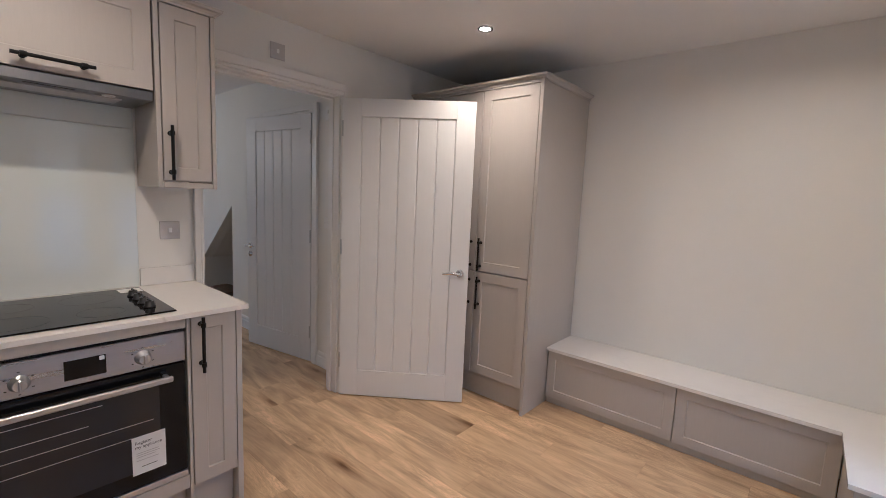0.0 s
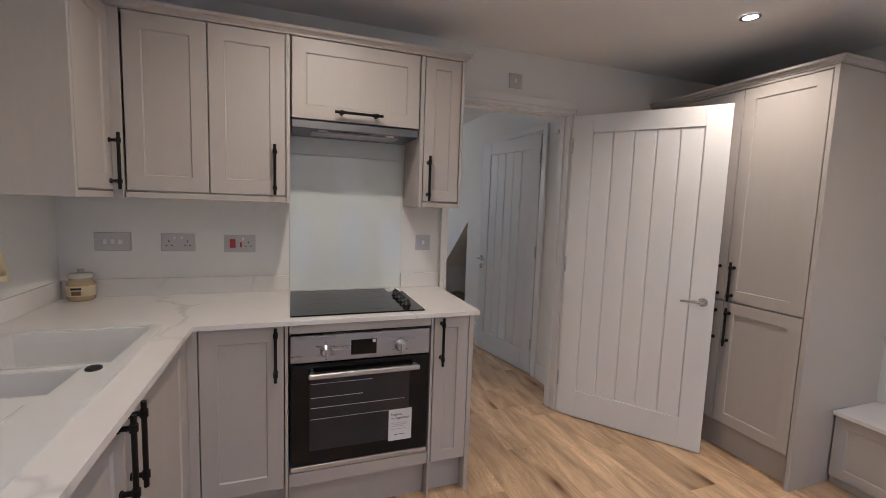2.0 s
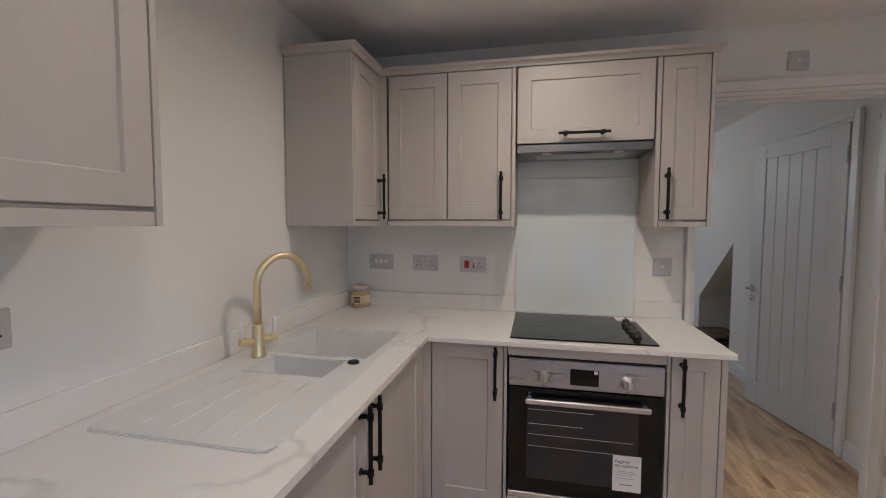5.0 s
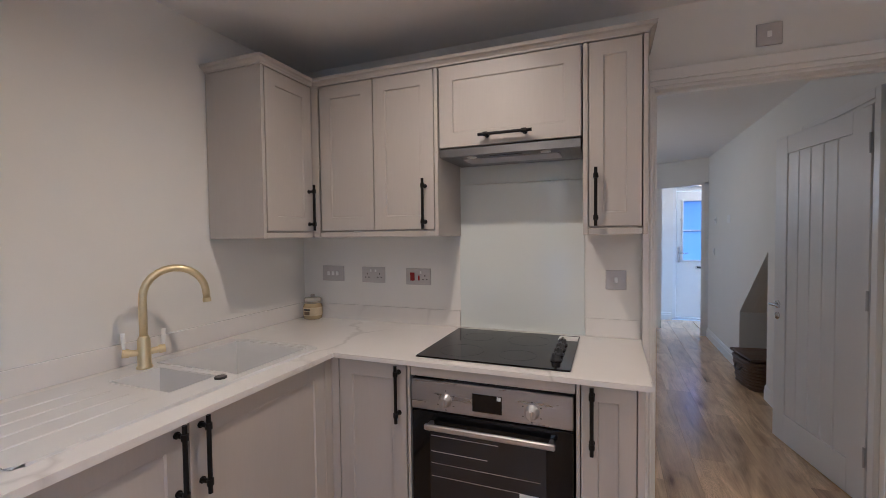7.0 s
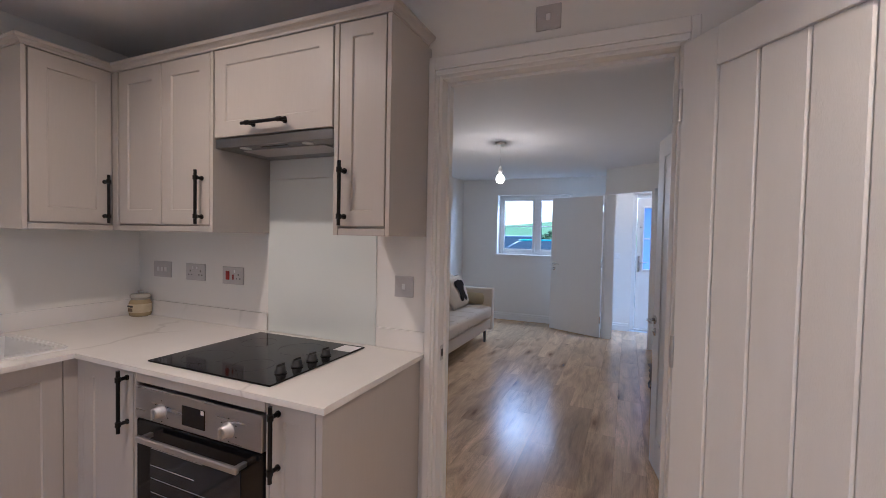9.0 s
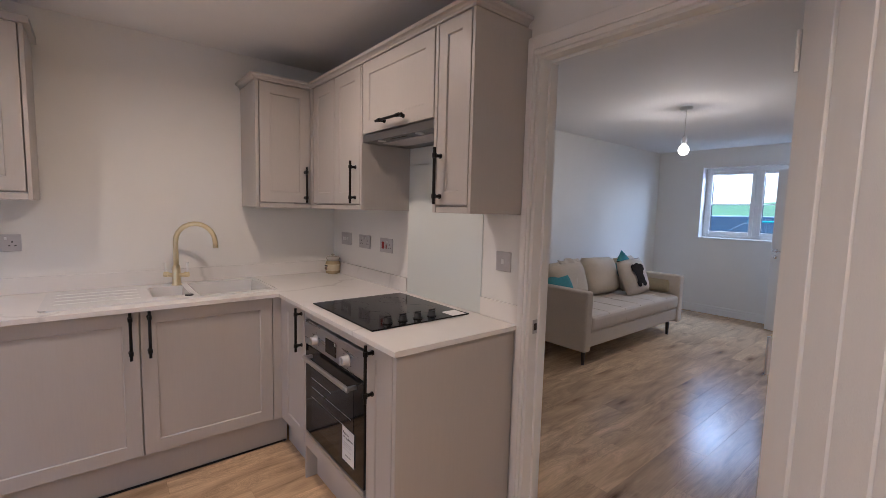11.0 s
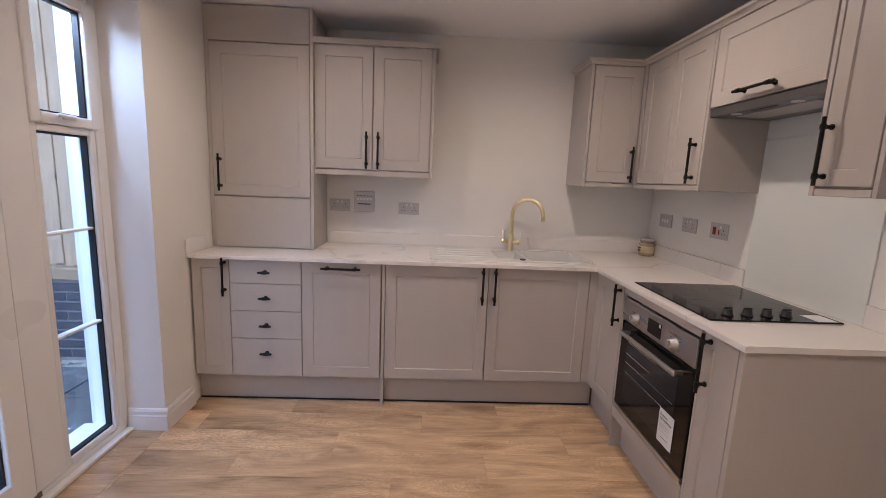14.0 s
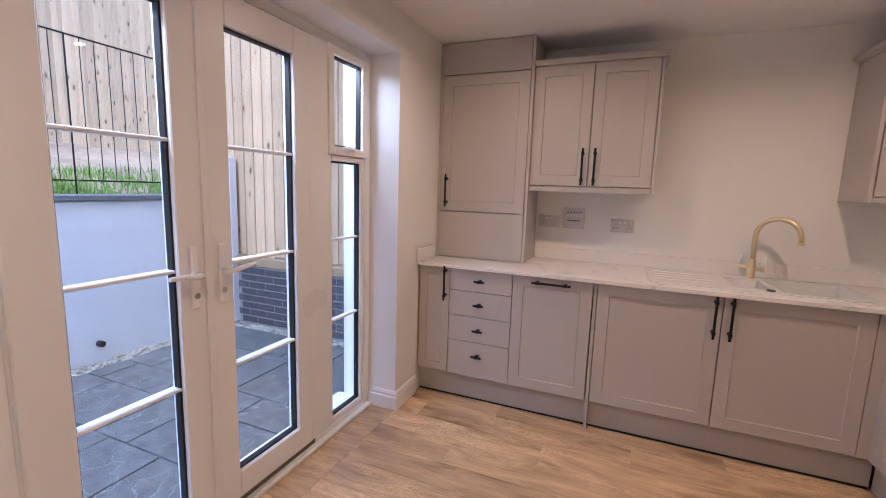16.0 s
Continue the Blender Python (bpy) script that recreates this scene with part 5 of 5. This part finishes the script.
cushion("cushion", stood(-5.964, -0.50, 0.72, 18, 180, 40), (0.36, 0.36, 0.12), TEAL, "teal velvet cushion behind the printed one", 8)
bol = thing("bolster", pose(-6.232, -0.22, 0.545), "small olive bolster cushion against the sofa arm", "cushion")
part("cover", tube(bmesh.new(), [(0, -0.17, 0), (0, -0.165, 0), (0, -0.15, 0), (0, 0, 0), (0, 0.15, 0), (0, 0.165, 0), (0, 0.17, 0)], [0.02, 0.06, 0.082, 0.085, 0.082, 0.06, 0.02], 18), OLIVE, bol)
thr = thing("throw", pose(-4.799, -0.36, 0), "crumpled cream throw draped over the back cushion", "throw")
bm = bmesh.new()
n = 14
g = {}
for i in range(n + 1):
    for j in range(n + 1):
        u, v = i / n, j / n
        x = (u - 0.5) * 0.34 + 0.03 * math.sin(6 * v)
        y = -0.02 + 0.02 * math.sin(14 * u + 3 * v) - 0.10 * v * v - 0.05 * v
        g[i, j] = bm.verts.new((x, y, 0.47 + 0.43 * v - 0.012 * math.sin(9 * u)))
for i in range(n):
    for j in range(n):
        bm.faces.new((g[i, j], g[i + 1, j], g[i + 1, j + 1], g[i, j + 1])).smooth = True
cl = part("cloth", bm, LIN, thr)
sd = cl.modifiers.new("thick", "SOLIDIFY")
sd.thickness = 0.012

flush = thing("ceiling_light", pose(-7.22, 2.35, H), "small round flush ceiling light in the entrance lobby", "ceiling light")
part("base", lathe(bmesh.new(), [(0.085, -0.022), (0.09, -0.014), (0.09, -0.0005)]), WHITEP, flush)
part("diffuser", lathe(bmesh.new(), [(0.02, -0.062), (0.055, -0.054), (0.075, -0.036), (0.079, -0.0225)]), glow("lobby_glow", (1.0, 0.82, 0.6), 2.0), flush, "glowing opal diffuser")

pen = thing("pendant_light", pose(BULB[0], BULB[1], H), "plain white pendant light with a lit bare bulb", "pendant light")
part("ceiling_rose", lathe(bmesh.new(), [(0.045, -0.022), (0.05, -0.012), (0.05, -0.0005)]), WHITEP, pen)
part("flex", cyl(bmesh.new(), (0, 0, -0.25), (0, 0, -0.02), 0.004, n=8), WHITEP, pen)
part("lamp_holder", lathe(bmesh.new(), [(0.02, -0.32), (0.022, -0.27), (0.012, -0.245)]), WHITEP, pen)
part("bulb", lathe(bmesh.new(), [(0.004, -0.415), (0.03, -0.405), (0.045, -0.375), (0.038, -0.345), (0.017, -0.32)]), glow("bulb_glow", (1.0, 0.82, 0.6), 3.0), pen, "glowing bulb")

# living room window
wi = thing("window_1", Matrix.Identity(4), "white uPVC two-light window with a deep sill", "window")
wi["kind"] = "structure"
bm = bmesh.new()
X0w, X1w = XF - 0.20, XF - 0.14
for a in ((WY0, WY0 + 0.05, WZ0, WZ1), (WY1 - 0.05, WY1, WZ0, WZ1), (WY0 + 0.05, WY1 - 0.05, WZ0, WZ0 + 0.05), (WY0 + 0.05, WY1 - 0.05, WZ1 - 0.05, WZ1), (0.285, 0.345, WZ0 + 0.05, WZ1 - 0.05)):
    box(bm, X0w, X1w, *a, 0.004)
part("window_frame", bm, PVC, wi)
for y0, y1 in ((WY0 + 0.045, 0.290), (0.340, WY1 - 0.045)):
    s = glazed(wi, y0, y1, WZ0 + 0.045, WZ1 - 0.045, 0.045, ((WZ0 + WZ1) / 2 - 0.02,), "sash", X0w + 0.01, X1w + 0.012, 0.005)
part("sill", boxm(XF - 0.135, XF + 0.03, WY0 - 0.03, WY1 + 0.03, WZ0 - 0.022, WZ0 - 0.002, 0.004), TRIM, wi)

# wicker basket in the under-stair opening
WICK = mat("dark_wicker", (0.10, 0.055, 0.028), 0.6, bump=0.8, scale=60, vary=0.4, fine=140)
bk = thing("wicker_basket", pose(-4.72, 2.10, 0, 0, 0, 8), "dark brown wicker basket tucked under the stairs", "basket")
for k in range(9):
    z = 0.012 + k * 0.028
    gx, gy = 0.19 + 0.004 * k, 0.13 + 0.003 * k
    pts = []
    for i in range(25):
        a = 2 * math.pi * i / 24
        ca, sa = math.cos(a), math.sin(a)
        wob = 0.004 * (-1) ** (i + k)
        pts.append((math.copysign(abs(ca) ** 0.5, ca) * (gx + wob), math.copysign(abs(sa) ** 0.5, sa) * (gy + wob), z))
    part("strand", tube(bmesh.new(), pts, 0.0155, 6), WICK, bk)
part("base", boxm(-0.18, 0.18, -0.12, 0.12, 0.0, 0.012, 0.003), WICK, bk)
part("lid", boxm(-0.22, 0.22, -0.16, 0.16, 0.264, 0.285, 0.008), WICK, bk, "flat dark lid")
bm = tube(bmesh.new(), [(-0.06, -0.162, 0.18), (-0.05, -0.178, 0.15), (0.0, -0.182, 0.14), (0.05, -0.178, 0.15), (0.06, -0.162, 0.18)], 0.008, 8)
part("handle", bm, LEG, bk, "dark leather handle")

# ---------- garden ----------
SLATE = mat("slate_paving", (0.15, 0.155, 0.15), 0.22, bump=1.0, scale=7, vary=0.5, fine=16)
for node in SLATE.node_tree.nodes:
    if node.type == "BUMP":
        node.inputs["Distance"].default_value = 0.010
RENDER = mat("white_render", (0.68, 0.69, 0.71), 0.8, bump=0.4, scale=5, vary=0.08, fine=160)


def highlight_streaks(m, color, scale):
    """Paints thin, broken, pale highlight lines of a riven face into a stone's colour."""
    n, l = m.node_tree.nodes, m.node_tree.links
    b = n["Principled BSDF"]
    geo = n.new("ShaderNodeNewGeometry")
    warp = n.new("ShaderNodeTexNoise")
    warp.inputs["Scale"].default_value, warp.inputs["Detail"].default_value = 5.0, 4
    l.new(geo.outputs["Position"], warp.inputs["Vector"])
    add = n.new("ShaderNodeVectorMath")
    add.operation = "MULTIPLY_ADD"
    l.new(warp.outputs["Color"], add.inputs[0])
    add.inputs[1].default_value = (0.35, 0.35, 0.35)
    l.new(geo.outputs["Position"], add.inputs[2])
    vor = n.new("ShaderNodeTexVoronoi")
    vor.feature = "DISTANCE_TO_EDGE"
    vor.inputs["Scale"].default_value = scale
    l.new(add.outputs[0], vor.inputs["Vector"])
    line = n.new("ShaderNodeMapRange")
    line.inputs["From Min"].default_value, line.inputs["From Max"].default_value = 0.0, 0.035
    line.inputs["To Min"].default_value, line.inputs["To Max"].default_value = 0.75, 0.0
    l.new(vor.outputs["Distance"], line.inputs["Value"])
    some = n.new("ShaderNodeMapRange")
    some.inputs["From Min"].default_value, some.inputs["From Max"].default_value = 0.47, 0.62
    l.new(warp.outputs["Fac"], some.inputs["Value"])
    both = n.new("ShaderNodeMath")
    both.operation = "MULTIPLY"
    l.new(line.outputs[0], both.inputs[0])
    l.new(some.outputs[0], both.inputs[1])
    mix = n.new("ShaderNodeMixRGB")
    l.new(both.outputs[0], mix.inputs["Fac"])
    l.new(b.inputs["Base Color"].links[0].from_socket, mix.inputs["Color1"])
    mix.inputs["Color2"].default_value = (*color, 1)
    l.new(mix.outputs[0], b.inputs["Base Color"])


highlight_streaks(SLATE, (0.34, 0.35, 0.35), 6.0)
TIMBER = fence_timber("fence_timber")
SLEEPER = mat("sleeper_timber", (0.33, 0.23, 0.13), 0.8, bump=0.5, scale=12, vary=0.25, fine=60, stretch=(0.5, 5, 5))
BRICK = mat("blue_brick", (0.055, 0.058, 0.070), 0.55, bump=0.6, scale=14, vary=0.3, fine=90)
MORTAR = mat("grey_mortar", (0.28, 0.27, 0.26), 0.9, bump=0.4, scale=30, vary=0.15)
GRASS = mat("grass", (0.12, 0.26, 0.03), 0.9, bump=0.9, scale=25, vary=0.5, fine=150)
EARTH = mat("bank_earth", (0.33, 0.235, 0.15), 0.95, bump=0.9, scale=10, vary=0.4, fine=60)
GRAVEL = mat("gravel", (0.36, 0.34, 0.28), 0.9, bump=0.8, scale=40, vary=0.55, fine=80)
ASPHALT = mat("asphalt", (0.05, 0.05, 0.052), 0.85, bump=0.6, scale=30, vary=0.2)
ZG = -0.11
structure("ground", cells([-160, 160], [-160, 160], [(XF - 0.2, XO, YL, 3.2)], "z", -0.6, ZG - 0.03), ASPHALT, "dark tarmac and earth reaching the horizon", "ground")

# house outer skins
bm = cells([-4.0, 6.0], [ZG - 0.03, 5.2], [(FD0, FD1, -1, FDT)], "x", XO, XO + 0.02)
structure("wall_outer_garden", bm, RENDER, "white rendered outer wall of the house", "wall")
bm = cells([-4.0, 6.0], [ZG - 0.03, 5.2], [(WY0, WY1, WZ0, WZ1), (FY0, FY1, -1, FZ1)], "x", XF - 0.32, XF - 0.30)
structure("wall_outer_street", bm, RENDER, "white rendered street wall of the house", "wall")
structure("roof", boxm(XF - 0.5, XO + 0.2, -4.0, 6.0, 5.2, 5.3), RENDER, "flat roof slab closing the house", "roof")

# retaining wall, bank and fences
structure("wall_retaining", boxm(3.42, 3.62, -1.02, 9.0, ZG - 0.03, 1.20, 0.01), RENDER, "white rendered garden retaining wall", "wall")
structure("wall_coping", boxm(3.39, 3.65, -1.04, 9.0, 1.201, 1.25, 0.008), mat("coping", (0.16, 0.16, 0.17), 0.7, bump=0.4, scale=12, vary=0.2), "grey coping stones on the retaining wall", "wall")
bm = bmesh.new()
g = {}
for i in range(25):
    for j in range(60):
        u, y = i / 24, -7 + j * 0.3
        x = 3.60 + u * 3.6
        g[i, j] = bm.verts.new((x, y, 1.16 + 0.75 * u + 0.07 * noise.noise((x * 1.5, y * 1.5, 0))))
for i in range(24):
    for j in range(59):
        bm.faces.new((g[i, j], g[i + 1, j], g[i + 1, j + 1], g[i, j + 1])).smooth = True
structure("ground_bank", bm, EARTH, "earth bank rising behind the retaining wall", "bank")
bm = bmesh.new()
rs = random.Random(5)
for k in range(9000):
    x, y = 3.66 + 1.5 * rs.random() ** 1.6, rs.uniform(-2.5, 4.5)
    u = (x - 3.60) / 3.6
    z = 1.15 + 0.75 * u + 0.07 * noise.noise((x * 1.5, y * 1.5, 0))
    a, hh = rs.uniform(0, 6.3), rs.uniform(0.05, 0.13)
    dx, dy = 0.006 * math.cos(a), 0.006 * math.sin(a)
    lx, ly = rs.uniform(-0.04, 0.04), rs.uniform(-0.04, 0.04)
    bm.faces.new([bm.verts.new(p) for p in ((x - dx, y - dy, z), (x + dx, y + dy, z), (x + lx, y + ly, z + hh))])
me = bpy.data.meshes.new("grass")
bm.to_mesh(me)
bm.free()
me.materials.append(GRASS)
tagged(new("grass", me), "rough green grass along the top of the wall", "grass", kind="stuff")


def board_mesh(h, w=0.080, t=0.018):
    bm = box(bmesh.new(), -w / 2, w / 2, -t / 2, t / 2, 0, h, 0.003)
    me = bpy.data.meshes.new("board")
    bm.to_mesh(me)
    bm.free()
    me.materials.append(TIMBER)
    return me


def fence(name, p, q, z, h, label, step=0.066):
    """Close-boarded fence: boards that lap, on two rails, from p to q."""
    p, q = Vector(p), Vector(q)
    d = q - p
    f = thing(name, pose(p.x, p.y, z, 0, 0, math.degrees(math.atan2(d.y, d.x))), label, "fence", "garden fences")
    mesh = board_mesh(h)
    k, x = 0, 0.0
    while x < d.length:
        b = new("board", mesh)
        b.parent = f
        b.matrix_basis = pose(x, 0.014 * (k % 2), 0.012 * math.sin(k * 2.3), 0, 0, 1.6 * math.sin(k * 1.7))
        x += step
        k += 1
    for rz in (0.35, h * 0.55, h - 0.3):
        part("rail", boxm(0, d.length, 0.025, 0.065, rz, rz + 0.07, 0.003), TIMBER, f)
    return f


YB = -1.10
fence("fence", (3.50, YB), (1.20, YB), 0.62, 3.4, "tall close-boarded timber fence on a brick base")
fence("fence", (7.0, 6.5), (7.0, -6.5), 1.75, 2.9, "long close-boarded timber fence on top of the bank")
post = thing("fence_post", pose(3.33, YB + 0.03, ZG), "white painted square fence post", "post")
part("shaft", boxm(-0.05, 0.05, 0.0, 0.09, 0, 1.75, 0.006), RENDER, post)
sl = thing("sleeper", Matrix.Identity(4), "brown timber sleeper on top of the brick wall", "sleeper")
part("beam", boxm(1.20, 3.40, YB - 0.07, YB + 0.07, 0.515, 0.610, 0.008), SLEEPER, sl)
rail = thing("railing", Matrix.Identity(4), "thin black metal railing on the retaining wall", "railing")
RY0, RY1, RXX = -0.95, 4.55, 3.52
for z in (1.36, 2.46):
    part("rail", boxm(RXX - 0.006, RXX + 0.006, RY0, RY1, z - 0.006, z + 0.006), BLACK, rail)
for k in range(55):
    y = RY0 + k * 0.10
    part("bar", cyl(bmesh.new(), (RXX, y, 1.25 if k % 12 == 0 else 1.36), (RXX, y, 2.46), 0.007 if k % 12 == 0 else 0.0036, n=6), BLACK, rail)

structure("patio_bed", boxm(XO + 0.02, 3.42, YB - 0.06, 6.0, ZG - 0.06, ZG - 0.022), GRAVEL, "gravel bed under and beside the paving", "ground")
bm = bmesh.new()
rs = random.Random(9)
for k in range(700):
    x, y = (3.42 - rs.uniform(0.01, 0.16), rs.uniform(-0.9, 3.5)) if k % 3 else (rs.uniform(1.2, 3.4), YB + 0.08 + rs.uniform(0, 0.12))
    r = rs.uniform(0.013, 0.032)
    bmesh.ops.create_icosphere(bm, subdivisions=1, radius=r, matrix=Matrix.Translation((x, y, ZG - 0.012)) @ Matrix.Diagonal((1, rs.uniform(0.6, 1.2), 0.6, 1)))
me = bpy.data.meshes.new("pebbles")
bm.to_mesh(me)
bm.free()
me.materials.append(GRAVEL)
tagged(new("pebbles", me), "pale loose pebbles along the foot of the wall", "pebbles", kind="stuff")
dr = thing("drain_pipe_end", pose(3.415, 0.24, 0.03), "small black pipe end in the rendered wall", "pipe")
part("pipe", cyl(bmesh.new(), (0.0, 0, 0), (-0.05, 0, 0), 0.025), DARKP, dr)

# ---------- street side ----------
structure("pavement", boxm(-10.0, XF - 0.32, -8, 10, ZG - 0.03, ZG, 0.0), mat("paving_grey", (0.22, 0.22, 0.21), 0.85, bump=0.4, scale=20, vary=0.15), "grey pavement outside the house front", "pavement")
TEALC = mat("teal_car_paint", (0.03, 0.45, 0.42), 0.25, scale=10, vary=0.03, coat=0.8)
CARGL = mat("car_glass", (0.10, 0.14, 0.17), 0.12, scale=10, spec=0.3)
WHITEC = mat("white_car_paint", (0.72, 0.73, 0.74), 0.3, scale=10, vary=0.03, coat=0.6)
TYRE = mat("tyre", (0.015, 0.015, 0.015), 0.8, scale=30)


def car(m, paint, label, tall=1.0, roof=1.0):
    c = thing("car", m, label, "car", "parked cars")
    bm = prism(bmesh.new(), [(-2.1, 0.28), (2.1, 0.28), (2.15, 0.6), (2.0, 0.80 * tall), (1.1, 0.92 * tall), (-2.0, 0.95 * tall), (-2.15, 0.7)], "y", -0.85, 0.85)
    bmesh.ops.bevel(bm, geom=list(bm.edges), offset=0.05, segments=2, affect="EDGES")
    part("body", bm, paint, c)
    bm = prism(bmesh.new(), [(1.15, 0.90 * tall), (0.35, 1.42 * roof), (-1.5, 1.45 * roof), (-1.95, 0.93 * tall)], "y", -0.74, 0.74)
    bmesh.ops.bevel(bm, geom=list(bm.edges), offset=0.04, segments=2, affect="EDGES")
    part("cabin_glass", bm, CARGL, c)
    part("roof", boxm(-1.5, 0.35, -0.70, 0.70, 1.42 * roof, 1.47 * roof, 0.02, 2), paint, c)
    for wx in (-1.3, 1.3):
        for wy in (-0.80, 0.80):
            w_ = part("wheel", cyl(bmesh.new(), (wx, wy - 0.09, 0.31), (wx, wy + 0.09, 0.31), 0.31, n=24), TYRE, c)
            part("rim", cyl(bmesh.new(), (wx, wy - 0.095, 0.31), (wx, wy + 0.095, 0.31), 0.19, n=16), STEEL, w_)
    for wy in (-0.6, 0.6):
        part("headlight", boxm(2.08, 2.15, wy - 0.15, wy + 0.15, 0.58, 0.70, 0.02), WHITEP, c)
    return c


structure("road", boxm(-58, -9.8, -40, 40, -0.3, -0.09), ASPHALT, "dark tarmac street above the front path", "road")
car(pose(-13.0, -0.85, -0.09, 0, 0, -74), TEALC, "bright teal car parked outside the window", 1.0, 0.97)
car(pose(-17.5, -3.2, -0.09, 0, 0, -82), WHITEC, "white car parked across the street", 1.0, 1.05)
bm = bmesh.new()
g = {}
for i in range(16):
    for j in range(40):
        u, y = i / 15, -70 + j * 4.0
        x = -62 - u * 60
        g[i, j] = bm.verts.new((x, y, 0.2 + (5.6 + 1.6 * math.sin(y * 0.045 + 0.8)) * u ** 0.8 + 0.5 * noise.noise((x * 0.06, y * 0.06, 0))))
for i in range(15):
    for j in range(39):
        bm.faces.new((g[i, j], g[i + 1, j], g[i + 1, j + 1], g[i, j + 1])).smooth = True
structure("backdrop_hill", bm, mat("far_field", (0.13, 0.22, 0.06), 0.95, scale=3, vary=0.35), "green hillside fields beyond the street", "hill")
HEDGE = mat("far_trees", (0.05, 0.08, 0.03), 0.9, scale=4, vary=0.5)
bm = bmesh.new()
rs = random.Random(4)
for k in range(5000):
    y = rs.uniform(-14, 30)
    x, z = -70 + rs.uniform(-3, 3), 0.3 + 3.6 * min(1.0, (y + 14) / 8) * rs.random() ** 0.6
    r = rs.uniform(0.15, 0.35)
    v = [bm.verts.new((x + rs.uniform(-r, r), y + rs.uniform(-r, r), z + rs.uniform(-r, r))) for _ in range(4)]
    bm.faces.new(v[:3])
    bm.faces.new(v[1:])
me = bpy.data.meshes.new("hedge")
bm.to_mesh(me)
bm.free()
me.materials.append(HEDGE)
tagged(new("hedge", me), "line of distant trees and hedges", "trees", kind="stuff")

# ---------- pieces: bricks, paving, floor planks ----------
def mesh_box(name, sx, sy, sz, bevel, material):
    bm = box(bmesh.new(), 0, sx, 0, sy, 0, sz, bevel)
    bmesh.ops.recalc_face_normals(bm, faces=bm.faces)
    me = bpy.data.meshes.new(name)
    bm.to_mesh(me)
    bm.free()
    me.materials.append(material)
    return me


bw_ = structure("wall_brick_base", boxm(1.20, 3.40, YB - 0.045, YB + 0.045, ZG - 0.03, 0.513), MORTAR, "low dark engineering-brick wall under the fence", "wall")
bmesh_full, bmesh_half = mesh_box("brick", 0.215, 0.012, 0.065, 0.003, BRICK), mesh_box("brick", 0.1025, 0.012, 0.065, 0.003, BRICK)
for row in range(8):
    x, z = 1.22, ZG + 0.005 + row * 0.076
    if row % 2:
        b = new("brick", bmesh_half)
        b.parent, b.location = bw_, (x, YB + 0.040, z)
        x += 0.1125
    while x < 3.2:
        b = new("brick", bmesh_full)
        b.parent, b.location = bw_, (x, YB + 0.040, z)
        x += 0.225

patio = structure("patio", boxm(XO + 0.02, 3.24, YB + 0.20, 6.0, ZG - 0.021, ZG - 0.012), mat("dark_grout", (0.10, 0.10, 0.10), 0.8, scale=20, vary=0.2), "dark grey slate patio paving outside the doors", "patio")
sizes = {}
y = YB + 0.21
row = 0
while y < 5.0:
    hgt = (0.44, 0.60, 0.29)[row % 3]
    x = XO + 0.03
    k = 0
    while x < 3.22:
        wd = min((0.60, 0.44, 0.90, 0.29)[(row * 2 + k) % 4], 3.235 - x)
        if wd > 0.06:
            key = (round(wd, 3), hgt)
            if key not in sizes:
                sizes[key] = mesh_box("slab", wd - 0.010, hgt - 0.010, 0.012, 0.003, SLATE)
            s = new("paving_slab", sizes[key])
            s.parent, s.location = patio, (x, y, ZG - 0.012 + 0.001 * ((k + row) % 3))
        x += wd
        k += 1
    y += hgt
    row += 1

PL, PW = 1.22, 0.182
plank_meshes = {}
floor_ob = bpy.data.objects["floor"]
rs = random.Random(2)


def lay(x0, x1, y0, y1):
    """Planks along x, rows along y, staggered by a third."""
    j0 = math.floor((y0 + 0.87) / PW)
    y = -0.87 + j0 * PW
    j = j0
    while y < y1:
        ya, yb = max(y, y0), min(y + PW, y1)
        x = -12.2 + ((j * 0.37) % 1.0) * PL
        while x < x1:
            xa, xb = max(x, x0), min(x + PL, x1)
            if xb - xa > 0.01 and yb - ya > 0.01:
                key = (round(xb - xa, 4), round(yb - ya, 4))
                if key not in plank_meshes:
                    plank_meshes[key] = mesh_box("plank", xb - xa - 0.0006, yb - ya - 0.0006, 0.012, 0.0006, OAK)
                p = new("plank", plank_meshes[key])
                p.parent, p.location = floor_ob, (xa, ya, -0.012)
            x += PL
        y += PW
        j += 1


lay(XHB, XR, Y0, Y1)
lay(XR, FX0 - 0.001, FD0, FD1)
lay(XF, XHB, YL, YS)
lay(XF, XHB, YS, 3.1)
